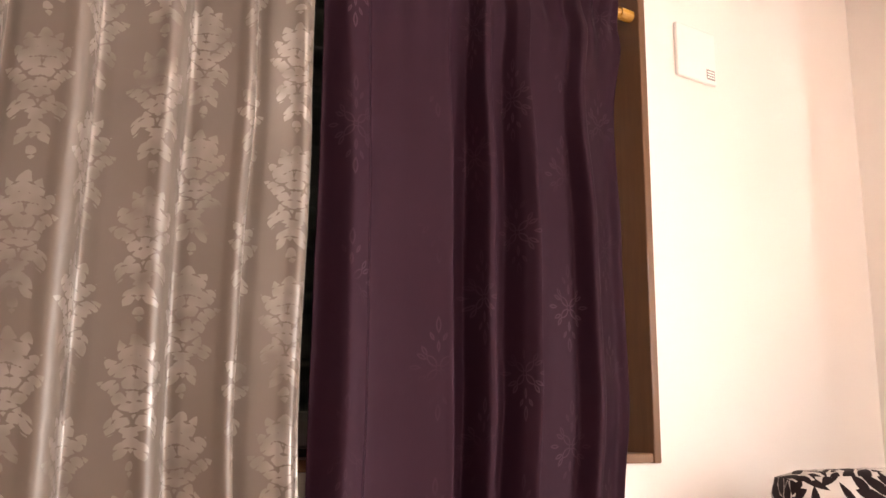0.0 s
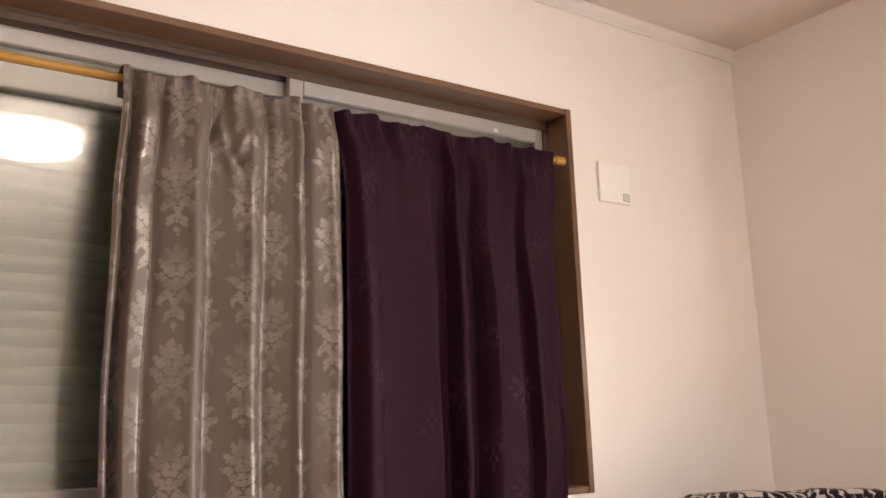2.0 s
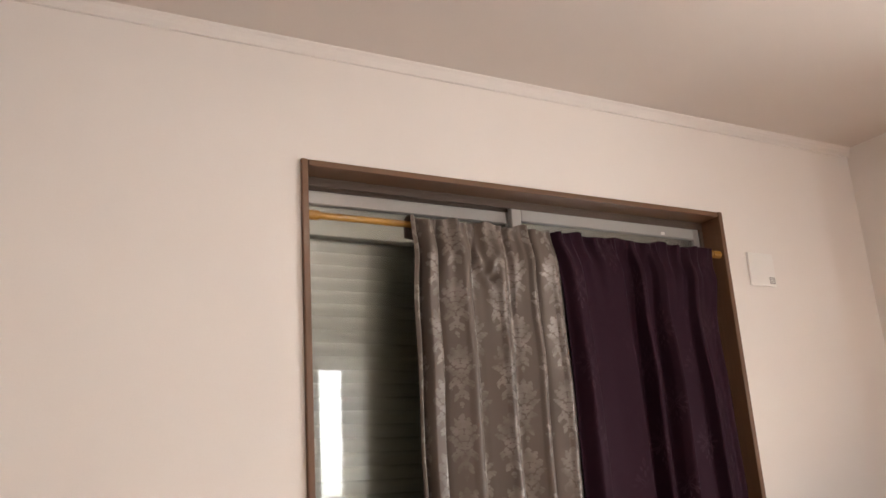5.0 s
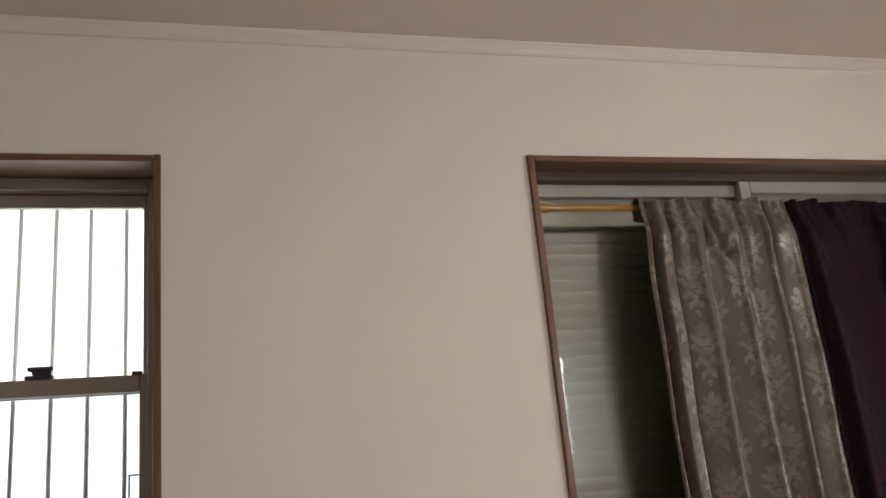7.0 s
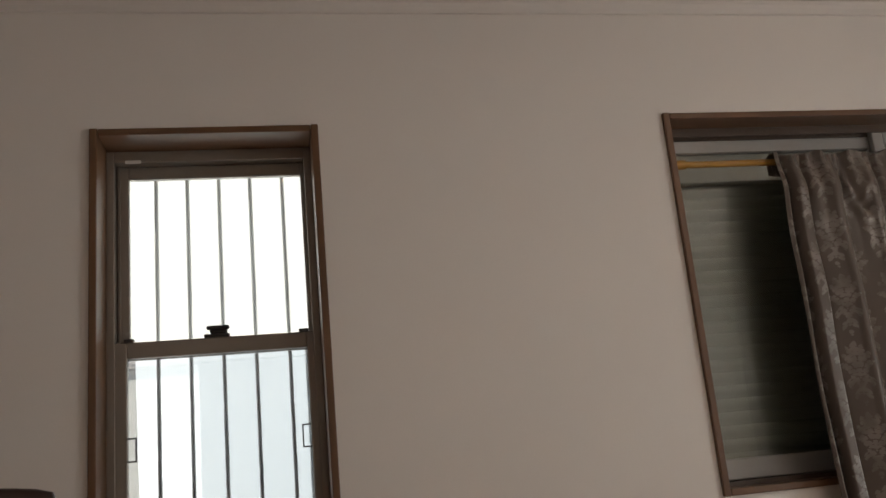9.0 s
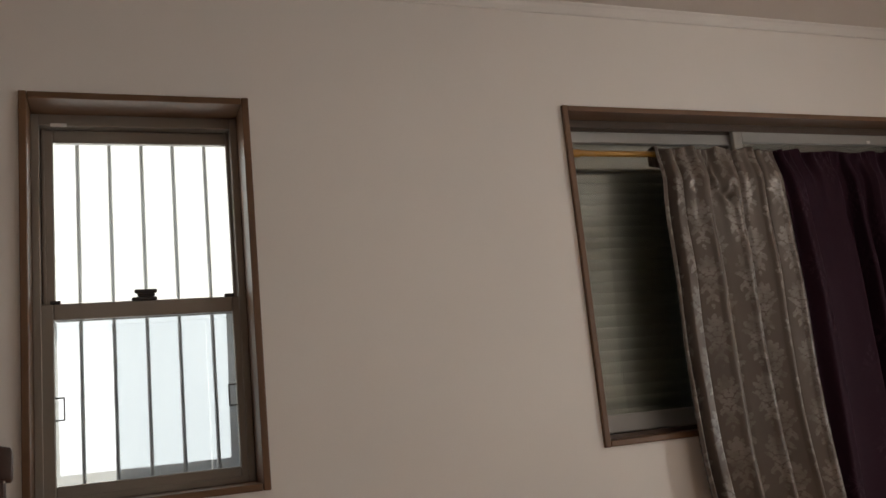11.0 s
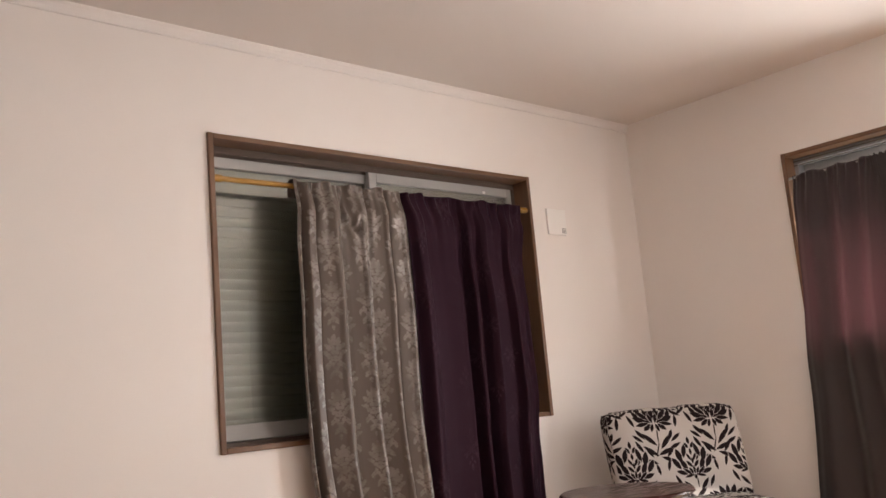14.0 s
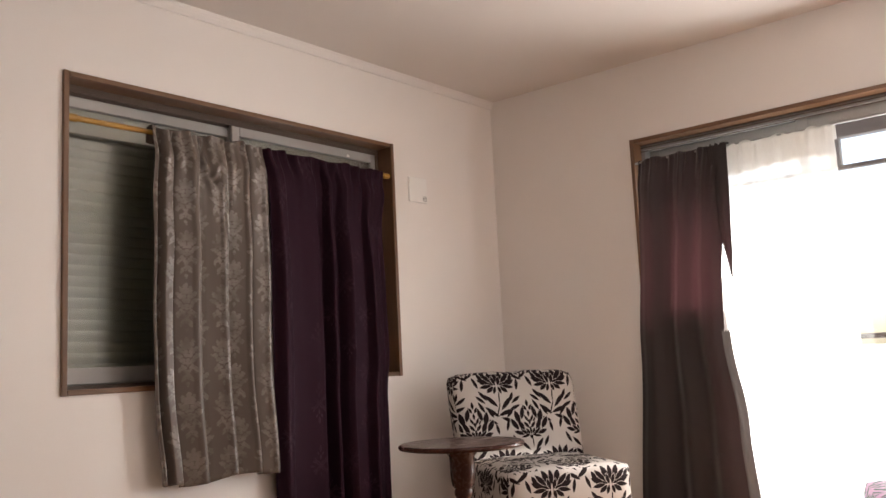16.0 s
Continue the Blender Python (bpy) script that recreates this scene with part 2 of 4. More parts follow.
def flock_cloth(name, paper, ink):
    """Upholstery printed with dark lotus fans, flame-shaped heads and leafy sprigs in a half-drop repeat."""
    m, tree, b = blank(name)
    uv, u, v = uv_of(tree)
    u, v = M(tree, "MULTIPLY", u, 1.11), M(tree, "MULTIPLY", v, 1.11)
    wide, high = 0.30, 0.42
    x, y = tile_of(tree, u, v, wide, high, 0.0, (-0.070, -0.142))
    x2, y2 = tile_of(tree, u, v, wide, high, 0.0, (-0.070 + wide / 2, -0.142 + high / 2))
    fan = [(0.0, 0.058, 90, 0.036, 0.015), (0.027, 0.056, 66, 0.038, 0.015), (0.052, 0.044, 44, 0.038, 0.015), (0.068, 0.022, 22, 0.036, 0.015),
           (0.014, 0.026, 74, 0.026, 0.012), (0.036, 0.018, 36, 0.026, 0.012), (0.060, -0.002, -8, 0.034, 0.013), (0.038, -0.018, -38, 0.026, 0.012),
           (0.014, -0.022, -72, 0.022, 0.011), (0.084, 0.046, 58, 0.024, 0.011)]
    flame = [(0.0, 0.112, 90, 0.020, 0.0105), (0.016, 0.088, 58, 0.018, 0.0085), (0.034, 0.062, 104, 0.036, 0.0150), (0.064, 0.040, 76, 0.038, 0.0150),
             (0.0, 0.056, 90, 0.018, 0.0085), (0.084, 0.004, 58, 0.036, 0.0135), (0.015, 0.030, 62, 0.021, 0.0085), (0.048, -0.004, 64, 0.036, 0.0125),
             (0.0, 0.012, 90, 0.016, 0.0075), (0.018, -0.004, 50, 0.022, 0.0085), (0.0, -0.032, 90, 0.020, 0.0085), (0.016, -0.036, 62, 0.018, 0.0080),
             (0.036, -0.038, 38, 0.027, 0.0100), (0.064, -0.042, 18, 0.030, 0.0110), (0.030, -0.060, -12, 0.027, 0.0090), (0.0, -0.064, 90, 0.014, 0.0085)]
    spray = [(0.004, -0.060, 84, 0.044, 0.0042), (-0.010, -0.130, 68, 0.044, 0.0042), (-0.042, -0.078, 134, 0.046, 0.0165), (0.040, -0.092, 48, 0.050, 0.0165),
             (0.070, -0.060, 66, 0.030, 0.0120), (-0.084, -0.050, 128, 0.034, 0.0135), (0.030, -0.142, 20, 0.046, 0.0150), (-0.046, -0.136, 142, 0.046, 0.0150),
             (0.080, -0.118, 24, 0.036, 0.0130), (-0.100, -0.110, 118, 0.034, 0.0130), (0.036, -0.182, -22, 0.040, 0.0140), (-0.056, -0.186, 158, 0.036, 0.0130),
             (0.112, 0.010, 80, 0.034, 0.0125), (-0.116, 0.020, 112, 0.034, 0.0125), (0.118, -0.160, 64, 0.030, 0.0115), (-0.120, -0.175, 70, 0.030, 0.0115)]
    heads = []
    for tx, ty, petals in ((x, y, fan), (x2, y2, flame)):
        q = xy_of(tree, M(tree, "ABSOLUTE", tx), ty)
        slim = [(px, py, turn, ln, wd * 0.80) for px, py, turn, ln, wd in petals[0::2]]
        fa, fb = leaf_field(tree, q, slim), leaf_field(tree, q, petals[1::2])
        heads.append(M(tree, "MAXIMUM", fa, M(tree, "MINIMUM", fb, M(tree, "SUBTRACT", M(tree, "MULTIPLY", fa, -1.0), 0.0018))))
    twigs = [(0.006, -0.090, 88, 0.030, 0.0040), (0.040, -0.104, 50, 0.038, 0.0140), (-0.040, -0.108, 134, 0.036, 0.0130), (0.082, -0.092, 60, 0.032, 0.0120),
             (-0.088, -0.080, 116, 0.034, 0.0125), (0.012, -0.146, 36, 0.040, 0.0140), (-0.034, -0.158, 150, 0.036, 0.0130), (0.094, 0.072, 118, 0.034, 0.0125),
             (-0.098, 0.066, 50, 0.036, 0.0125), (0.120, -0.016, 100, 0.030, 0.0115), (-0.122, 0.000, 74, 0.030, 0.0115), (0.050, 0.140, 140, 0.032, 0.0120), (-0.056, 0.136, 36, 0.034, 0.0120)]
    spray, twigs = ([(px, py, turn, ln, max(0.0036, wd * 0.72)) for px, py, turn, ln, wd in some] for some in (spray, twigs))
    f2 = leaf_field(tree, xy_of(tree, x, y), spray)
    f2 = M(tree, "MAXIMUM", f2, leaf_field(tree, xy_of(tree, x2, y2), twigs))
    halo = M(tree, "SUBTRACT", M(tree, "MULTIPLY", M(tree, "MAXIMUM", heads[0], heads[1]), -1.0), 0.0035)
    f2 = M(tree, "MINIMUM", f2, halo)
    wob = M(tree, "MULTIPLY", M(tree, "SUBTRACT", noise_of(tree, uv, 120, 2), 0.5), 0.003)
    motif = step_of(tree, M(tree, "ADD", M(tree, "MAXIMUM", M(tree, "MAXIMUM", heads[0], heads[1]), f2), wob), 0.0010)
    stain = noise_of(tree, uv, 6, 4)
    pap = mixed(tree, stain, tuple(c * 0.88 for c in paper), paper)
    L(tree, mixed(tree, motif, pap, ink), b.inputs["Base Color"])
    L(tree, M(tree, "MULTIPLY_ADD", motif, 0.15, 0.55), b.inputs["Roughness"])
    b.inputs["Specular IOR Level"].default_value = 0.12
    weave_bump(tree, b, uv, None, 1200, 0.12)
    return m


def drape(name, colour, through_colour, share, see=0.0):
    """Cloth that lets light through; see: the share of open weave."""
    m, tree, b = blank(name)
    uv, u, v = uv_of(tree)
    slub = noise_of(tree, stretch_vec(tree, (260, 24, 1), True), 1.0, 3)
    L(tree, mixed(tree, slub, tuple(c * 0.78 for c in colour), colour), b.inputs["Base Color"])
    b.inputs["Roughness"].default_value = 0.75
    b.inputs["Sheen Weight"].default_value = 0.2
    weave_bump(tree, b, uv)
    out = tree.nodes["Material Output"]
    tr = tree.nodes.new("ShaderNodeBsdfTranslucent")
    tr.inputs["Color"].default_value = (*through_colour, 1)
    mx = tree.nodes.new("ShaderNodeMixShader")
    mx.inputs[0].default_value = share
    L(tree, b.outputs[0], mx.inputs[1])
    L(tree, tr.outputs[0], mx.inputs[2])
    last = mx.outputs[0]
    if see:
        tp = tree.nodes.new("ShaderNodeBsdfTransparent")
        m2 = tree.nodes.new("ShaderNodeMixShader")
        m2.inputs[0].default_value = see
        L(tree, last, m2.inputs[1])
        L(tree, tp.outputs[0], m2.inputs[2])
        last = m2.outputs[0]
    L(tree, last, out.inputs["Surface"])
    return m


def pane_glass(name, tint, ripple=0.0, scale=25.0, frost=0.0, gain=1.0):
    """Window glass: clear or rippled, with a mirror gloss that grows at grazing angles."""
    m, tree, b = blank(name)
    tree.nodes.remove(b)
    out = tree.nodes["Material Output"]
    fr = tree.nodes.new("ShaderNodeFresnel")
    fr.inputs["IOR"].default_value = 1.5
    gl = tree.nodes.new("ShaderNodeBsdfGlossy")
    gl.inputs["Roughness"].default_value = 0.26 if ripple else 0.02
    if frost:
        tp = tree.nodes.new("ShaderNodeBsdfRefraction")
        tp.inputs["Roughness"].default_value, tp.inputs["IOR"].default_value = frost, 1.12
    else:
        tp = tree.nodes.new("ShaderNodeBsdfTransparent")
    tp.inputs["Color"].default_value = (*tint, 1)
    shine = gl.outputs[0]
    if ripple:
        g2 = tree.nodes.new("ShaderNodeBsdfGlossy")
        g2.inputs["Roughness"].default_value = 0.01
        m0 = tree.nodes.new("ShaderNodeMixShader")
        m0.inputs[0].default_value = 0.55
        L(tree, gl.outputs[0], m0.inputs[1])
        L(tree, g2.outputs[0], m0.inputs[2])
        shine = m0.outputs[0]
    mx = tree.nodes.new("ShaderNodeMixShader")
    L(tree, M(tree, "MULTIPLY", fr.outputs[0], gain, clamp=True), mx.inputs[0])
    L(tree, tp.outputs[0], mx.inputs[1])
    L(tree, shine, mx.inputs[2])
    L(tree, mx.outputs[0], out.inputs["Surface"])
    if ripple:
        bp = tree.nodes.new("ShaderNodeBump")
        bp.inputs["Strength"].default_value, bp.inputs["Distance"].default_value = ripple, 0.004
        L(tree, noise_of(tree, stretch_vec(tree, (1, 1, 1)), scale, 3, 0.5), bp.inputs["Height"])
        L(tree, bp.outputs["Normal"], gl.inputs["Normal"])
        if frost:
            L(tree, bp.outputs["Normal"], tp.inputs["Normal"])
    return m


def glow(name, colour, strength):
    m, tree, b = blank(name)
    b.inputs["Base Color"].default_value = (0.85, 0.85, 0.82, 1)
    b.inputs["Emission Color"].default_value = (*colour, 1)
    b.inputs["Emission Strength"].default_value = strength
    return m


def wallpaper():
    m, tree, b = blank("wallpaper")
    vec = stretch_vec(tree)
    patchy, grain, pile = noise_of(tree, vec, 1.1, 3), noise_of(tree, vec, 160, 4, 0.6), noise_of(tree, vec, 45, 3)
    f = M(tree, "ADD", M(tree, "MULTIPLY", patchy, 0.7), M(tree, "MULTIPLY", grain, 0.3))
    L(tree, mixed(tree, f, (0.70, 0.658, 0.625), (0.80, 0.755, 0.72)), b.inputs["Base Color"])
    b.inputs["Roughness"].default_value = 0.62
    b.inputs["Specular IOR Level"].default_value = 0.35
    bumped(tree, b, M(tree, "ADD", grain, M(tree, "MULTIPLY", pile, 0.6)), 0.25, 0.0012)
    return m


wall_paper = wallpaper()
ceiling_paper = surface("ceiling_paper", (0.57, 0.52, 0.485), (0.65, 0.595, 0.555), 0.8, coarse=1.2, fine=130, bump=0.2)
trim_paint = surface("trim_paint", (0.66, 0.62, 0.59), (0.73, 0.69, 0.66), 0.5, fine=80, bump=0.05)
casing_x = wood("casing_wood", (0.100, 0.047, 0.021), (0.172, 0.084, 0.039), 0.42, "x", 0.12)
casing_z = wood("casing_wood_upright", (0.100, 0.047, 0.021), (0.172, 0.084, 0.039), 0.42, "z", 0.12)
casing_y = wood("casing_wood_deep", (0.100, 0.047, 0.021), (0.172, 0.084, 0.039), 0.42, "y", 0.12)
silver = surface("anodised_aluminium", (0.25, 0.245, 0.24), (0.32, 0.315, 0.305), 0.42, (1, 1, 1), 4, 90, metal=0.35, bump=0.04)
pale_silver = surface("pale_aluminium", (0.37, 0.355, 0.34), (0.45, 0.435, 0.415), 0.38, (1, 1, 1), 4, 90, metal=0.3, bump=0.04)
bronze = surface("bronze_aluminium", (0.26, 0.225, 0.195), (0.34, 0.30, 0.26), 0.42, (1, 1, 1), 4, 90, metal=0.5, bump=0.04)
track_dark = surface("dark_track", (0.065, 0.042, 0.030), (0.105, 0.070, 0.050), 0.5, coarse=5, fine=90)
shutter_paint = surface("shutter_paint", (0.41, 0.412, 0.37), (0.50, 0.50, 0.45), 0.45, coarse=3, fine=50, bump=0.05)
brass = wood("golden_rod", (0.32, 0.165, 0.028), (0.44, 0.235, 0.046), 0.28, "x", 0.4)
white_plastic = surface("white_plastic", (0.74, 0.72, 0.69), (0.80, 0.78, 0.75), 0.4, fine=120, bump=0.03)
grey_print = surface("grey_print", (0.22, 0.21, 0.20), (0.32, 0.31, 0.30), 0.5, fine=200)
table_wood = wood("table_wood", (0.028, 0.0085, 0.006), (0.054, 0.017, 0.011), 0.26, "x", 0.0)
table_wood.node_tree.nodes["Principled BSDF"].inputs["Specular IOR Level"].default_value = 0.22
chair_wood = wood("chair_wood", (0.030, 0.013, 0.009), (0.060, 0.026, 0.018), 0.35, "x", 0.3)
leg_wood = wood("leg_wood", (0.03, 0.014, 0.01), (0.06, 0.03, 0.02), 0.4, "z")
floor_wood = wood("floor_wood", (0.34, 0.195, 0.105), (0.50, 0.315, 0.185), 0.35, "y", 0.2)
render_wall = surface("cream_render", (0.76, 0.74, 0.68), (0.84, 0.82, 0.77), 0.85, coarse=1.0, fine=60, bump=0.3, depth=0.003)
panel_paint = surface("panel_paint", (0.78, 0.80, 0.82), (0.85, 0.87, 0.89), 0.6, coarse=1.5, fine=40, bump=0.1)
concrete = surface("pale_concrete", (0.56, 0.57, 0.58), (0.66, 0.67, 0.68), 0.85, coarse=0.8, fine=30, bump=0.3, depth=0.004)
dark_beam = wood("dark_beam", (0.022, 0.012, 0.008), (0.045, 0.024, 0.016), 0.5, "y")
damask, medallion = damask_cloth(), medallion_cloth()
flock = flock_cloth("cream_flock_upholstery", (0.50, 0.462, 0.432), (0.012, 0.006, 0.007))
plum_flock = flock_cloth("plum_flock_upholstery", (0.26, 0.03, 0.14), (0.02, 0.008, 0.016))
maroon = drape("maroon_cloth", (0.018, 0.0122, 0.0126), (0.175, 0.056, 0.062), 0.026)
lining_cloth = drape("grey_lining", (0.095, 0.085, 0.080), (0.25, 0.22, 0.21), 0.04)
voile = drape("white_voile", (0.80, 0.78, 0.73), (0.86, 0.84, 0.80), 0.35, 0.30)
voile_header = drape("voile_header", (0.82, 0.79, 0.75), (0.78, 0.75, 0.71), 0.34)
clear = pane_glass("clear_glass", (0.93, 0.95, 0.94))
rippled = pane_glass("rippled_glass", (0.88, 0.89, 0.855), 0.09, 30.0, frost=0.055, gain=2.6)
obscure = pane_glass("obscure_glass", (0.68, 0.695, 0.695), 0.22, 110.0, frost=0.085)
lamp_glow = glow("lamp_diffuser", (1.0, 0.89, 0.79), 9.3)
metal_dark = surface("dark_metal", (0.05, 0.045, 0.045), (0.09, 0.08, 0.08), 0.4, metal=0.6)
bar_metal = surface("grille_metal", (0.52, 0.50, 0.48), (0.62, 0.60, 0.58), 0.45, metal=0.15)


# ---- mesh helpers ----
def root_of(ob):
    while ob.parent:
        ob = ob.parent
    return ob


def thing(name, base=(0, 0, 0), turn=0, label="", category="", group="", kind=""):
    """An Empty at a thing's base that parents its parts."""
    ob = new(name)
    ob.empty_display_size = 0.05
    ob.matrix_world = pose(*base, 0, 0, turn)
    ob["local"] = 1 if turn else 0
    return tagged(ob, label, category, group, kind)


def mesh_of(name, bm, material, smooth=False):
    bmesh.ops.recalc_face_normals(bm, faces=bm.faces)
    me = bpy.data.meshes.new(name)
    if smooth:
        for f in bm.faces:
            f.smooth = True
    bm.to_mesh(me)
    bm.free()
    me.materials.append(material)
    return me


def part(name, bm, material, parent, label="", smooth=False):
    """One mesh object under a thing or a part. The bmesh is in world places, or in the thing's own where it is turned."""
    top = root_of(parent)
    if not top["local"]:
        bmesh.ops.translate(bm, verts=bm.verts, vec=-top.location)
    ob = new(name, mesh_of(name, bm, material, smooth))
    ob.parent = parent
    return tagged(ob, label)


def single(name, bm, material, label="", category="", group="", kind="", smooth=False):
    """A thing that is one mesh; its origin stays at the world's."""
    return tagged(new(name, mesh_of(name, bm, material, smooth)), label, category, group, kind)


def box(lo, hi, bevel=0.0, segments=2, bm=None):
    own = bmesh.new()
    r = bmesh.ops.create_cube(own, size=1)
    c, s = [(a + b) / 2 for a, b in zip(lo, hi)], [abs(b - a) for a, b in zip(lo, hi)]
    for v in own.verts:
        v.co = Vector((c[i] + v.co[i] * s[i] for i in range(3)))
    if bevel:
        bmesh.ops.bevel(own, geom=own.edges[:], offset=min(bevel, min(s) * 0.45), segments=segments, affect="EDGES", profile=0.5)
    if bm is None:
        return own
    return add(bm, own)


def add(bm, other):
    """Pours one bmesh into another."""
    me = bpy.data.meshes.new("tmp")
    other.to_mesh(me)
    other.free()
    bm.from_mesh(me)
    bpy.data.meshes.remove(me)
    return bm


def lathe(rows, at, sides=40):
    """A turned form from (radius, height) rows round an upright axis."""
    bm = bmesh.new()
    rings = []
    for r, z in rows:
        rings.append([bm.verts.new((at[0] + r * math.cos(2 * math.pi * k / sides), at[1] + r * math.sin(2 * math.pi * k / sides), at[2] + z)) for k in range(sides)])
    for a, b in zip(rings, rings[1:]):
        for k in range(sides):
            bm.faces.new((a[k], a[(k + 1) % sides], b[(k + 1) % sides], b[k]))
    bm.faces.new(rings[0][::-1])
    bm.faces.new(rings[-1])
    return bm


def rod(a, b, radius, sides=16, bevel=0.0):
    a, b = Vector(a), Vector(b)
    bm = bmesh.new()
    bmesh.ops.create_cone(bm, cap_ends=True, segments=sides, radius1=radius, radius2=radius, depth=(b - a).length)
    m = Matrix.Translation((a + b) / 2) @ (b - a).to_track_quat("Z", "Y").to_matrix().to_4x4()
    bmesh.ops.transform(bm, matrix=m, verts=bm.verts)
    return bm


def slab_with_holes(us, vs, holes, place, depth):
    """A wall from its grid lines, less the holes, drawn out to its thickness. place(u, v, d) gives the world's point."""
    bm = bmesh.new()
    us, vs = sorted(set(us)), sorted(set(vs))
    grid = {}

    def vert(i, j, d):
        if (i, j, d) not in grid:
            grid[i, j, d] = bm.verts.new(place(us[i], vs[j], depth * d))
        return grid[i, j, d]

    def solid(i, j):
        if not (0 <= i < len(us) - 1 and 0 <= j < len(vs) - 1):
            return False
        u, v = (us[i] + us[i + 1]) / 2, (vs[j] + vs[j + 1]) / 2
        return not any(a < u < b and c < v < d for a, b, c, d in holes)

    for i in range(len(us) - 1):
        for j in range(len(vs) - 1):
            if not solid(i, j):
                continue
            for d in (0, 1):
                bm.faces.new([vert(i, j, d), vert(i + 1, j, d), vert(i + 1, j + 1, d), vert(i, j + 1, d)])
            for di, dj, e in ((-1, 0, ((i, j), (i, j + 1))), (1, 0, ((i + 1, j), (i + 1, j + 1))), (0, -1, ((i, j), (i + 1, j))), (0, 1, ((i, j + 1), (i + 1, j + 1)))):
                if not solid(i + di, j + dj):
                    (a, b), (c, d2) = e
                    bm.faces.new([vert(a, b, 0), vert(c, d2, 0), vert(c, d2, 1), vert(a, b, 1)])
    return bm


# ---- the shell of the room ----
def inner(o):
    return (o[0] + CF, o[1] - CF, o[2] + CF if o[2] > 0.1 else 0.0, o[3] - CF)


h1, h2, h3, h4 = inner(W1), inner(W2), inner(D3), inner(W4)
HOLE = 0.005


def cut(o):
    """The hole in a wall, a little inside the outer edge of its casing."""
    return (o[0] + HOLE, o[1] - HOLE, o[2] + HOLE if o[2] > 0.1 else 0.0, o[3] - HOLE)


c1, c2, c3, c4 = cut(W1), cut(W2), cut(D3), cut(W4)
single("wall_north", slab_with_holes([XW, XE, *c1[:2], *c2[:2]], [0, ZC, *c1[2:], *c2[2:]], [c1, c2], lambda u, v, d: (u, d, v), T), wall_paper,
       "off-white papered wall with two brown-cased windows", "wall", kind="structure")
single("wall_east", slab_with_holes([YS, T, *c3[:2]], [0, ZC, *c3[2:]], [c3], lambda u, v, d: (XE + d, u, v), T), wall_paper,
       "off-white papered wall with the terrace door", "wall", kind="structure")
single("wall_south", slab_with_holes([XW, XE, *c4[:2]], [0, ZC, *c4[2:]], [c4], lambda u, v, d: (u, YS - d, v), T), wall_paper,
       "off-white papered wall with a slim window", "wall", kind="structure")
single("wall_west", box((XW - T, YS - T, 0), (XW, T, ZC)), wall_paper, "plain off-white papered wall", "wall", kind="structure")
single("ceiling", box((XW - T, YS - T, ZC), (XE + T, T, ZC + 0.2)), ceiling_paper, "plain warm white papered ceiling", "ceiling", kind="structure")
single("floor", box((XW - T, YS - T, -0.15), (XE + T, T, 0.0)), floor_wood, "brown wooden floor", "floor", kind="structure")


def cove(u0, u1, place):
    """A crown moulding with a stepped, hollowed section, drawn along the wall."""
    prof = [(0.0, 0.0), (0.010, 0.0), (0.012, 0.006), (0.014, 0.018), (0.019, 0.030), (0.026, 0.036), (0.028, 0.0405), (0.0, 0.0405)]
    bm = bmesh.new()
    ends = [[bm.verts.new(place(u, d, ZC - 0.0405 + z)) for d, z in prof] for u in (u0, u1)]
    n = len(prof)
    for k in range(n):
        bm.faces.new((ends[0][k], ends[0][(k + 1) % n], ends[1][(k + 1) % n], ends[1][k]))
    bm.faces.new(ends[0])
    bm.faces.new(ends[1])
    return bm


single("trim_north", cove(XW, XE, lambda u, d, z: (u, -d, z)), trim_paint, "white crown moulding along wall and ceiling", "moulding", kind="structure")


# ---- windows ----
def casing(top, o, i, place, front, back, mats, sill=True):
    """Four boards round an opening, standing a little proud of the wall. place(u, d, v): along, into the wall, up."""
    def board(name, a, b, mat):
        p, q = place(*a), place(*b)
        part(name, box([min(x, y) for x, y in zip(p, q)], [max(x, y) for x, y in zip(p, q)], 0.003), mat, top)
    g = 0.0015
    board("casing_jamb", (o[0], -front, o[2]), (i[0], back, o[3]), mats[1])
    board("casing_jamb", (i[1], -front, o[2]), (o[1], back, o[3]), mats[1])
    board("casing_head", (i[0] + g, -front + 0.002, i[3]), (i[1] - g, back, o[3] - 0.001), mats[0])
    if sill:
        board("casing_sill", (i[0] + g, -front + 0.002, o[2] + 0.001), (i[1] - g, back, i[2]), mats[0])


def frame_bars(o, w, y0, y1, place, bevel=0.003):
    """Four bars of a sash as one mesh. w: widths of left, right, bottom and top bars."""
    bm = bmesh.new()
    for a, b in (((o[0], o[2]), (o[0] + w[0], o[3])), ((o[1] - w[1], o[2]), (o[1], o[3])),
                 ((o[0] + w[0], o[2]), (o[1] - w[1], o[2] + w[2])), ((o[0] + w[0], o[3] - w[3]), (o[1] - w[1], o[3]))):
        p, q = place(a[0], y0, a[1]), place(b[0], y1, b[1])
        box([min(x, y) for x, y in zip(p, q)], [max(x, y) for x, y in zip(p, q)], bevel, 1, bm)
    return bm


def pane(top, name, o, y, place, mat, label=""):
    p, q = place(o[0], y, o[2]), place(o[1], y + 0.004, o[3])
    ob = part(name, box([min(x, z) for x, z in zip(p, q)], [max(x, z) for x, z in zip(p, q)]), mat, top, label)
    ob.visible_shadow = False
    return ob


north = lambda u, d, v: (u, d, v)
east = lambda u, d, v: (XE + d, u, v)
south = lambda u, d, v: (u, YS - d, v)

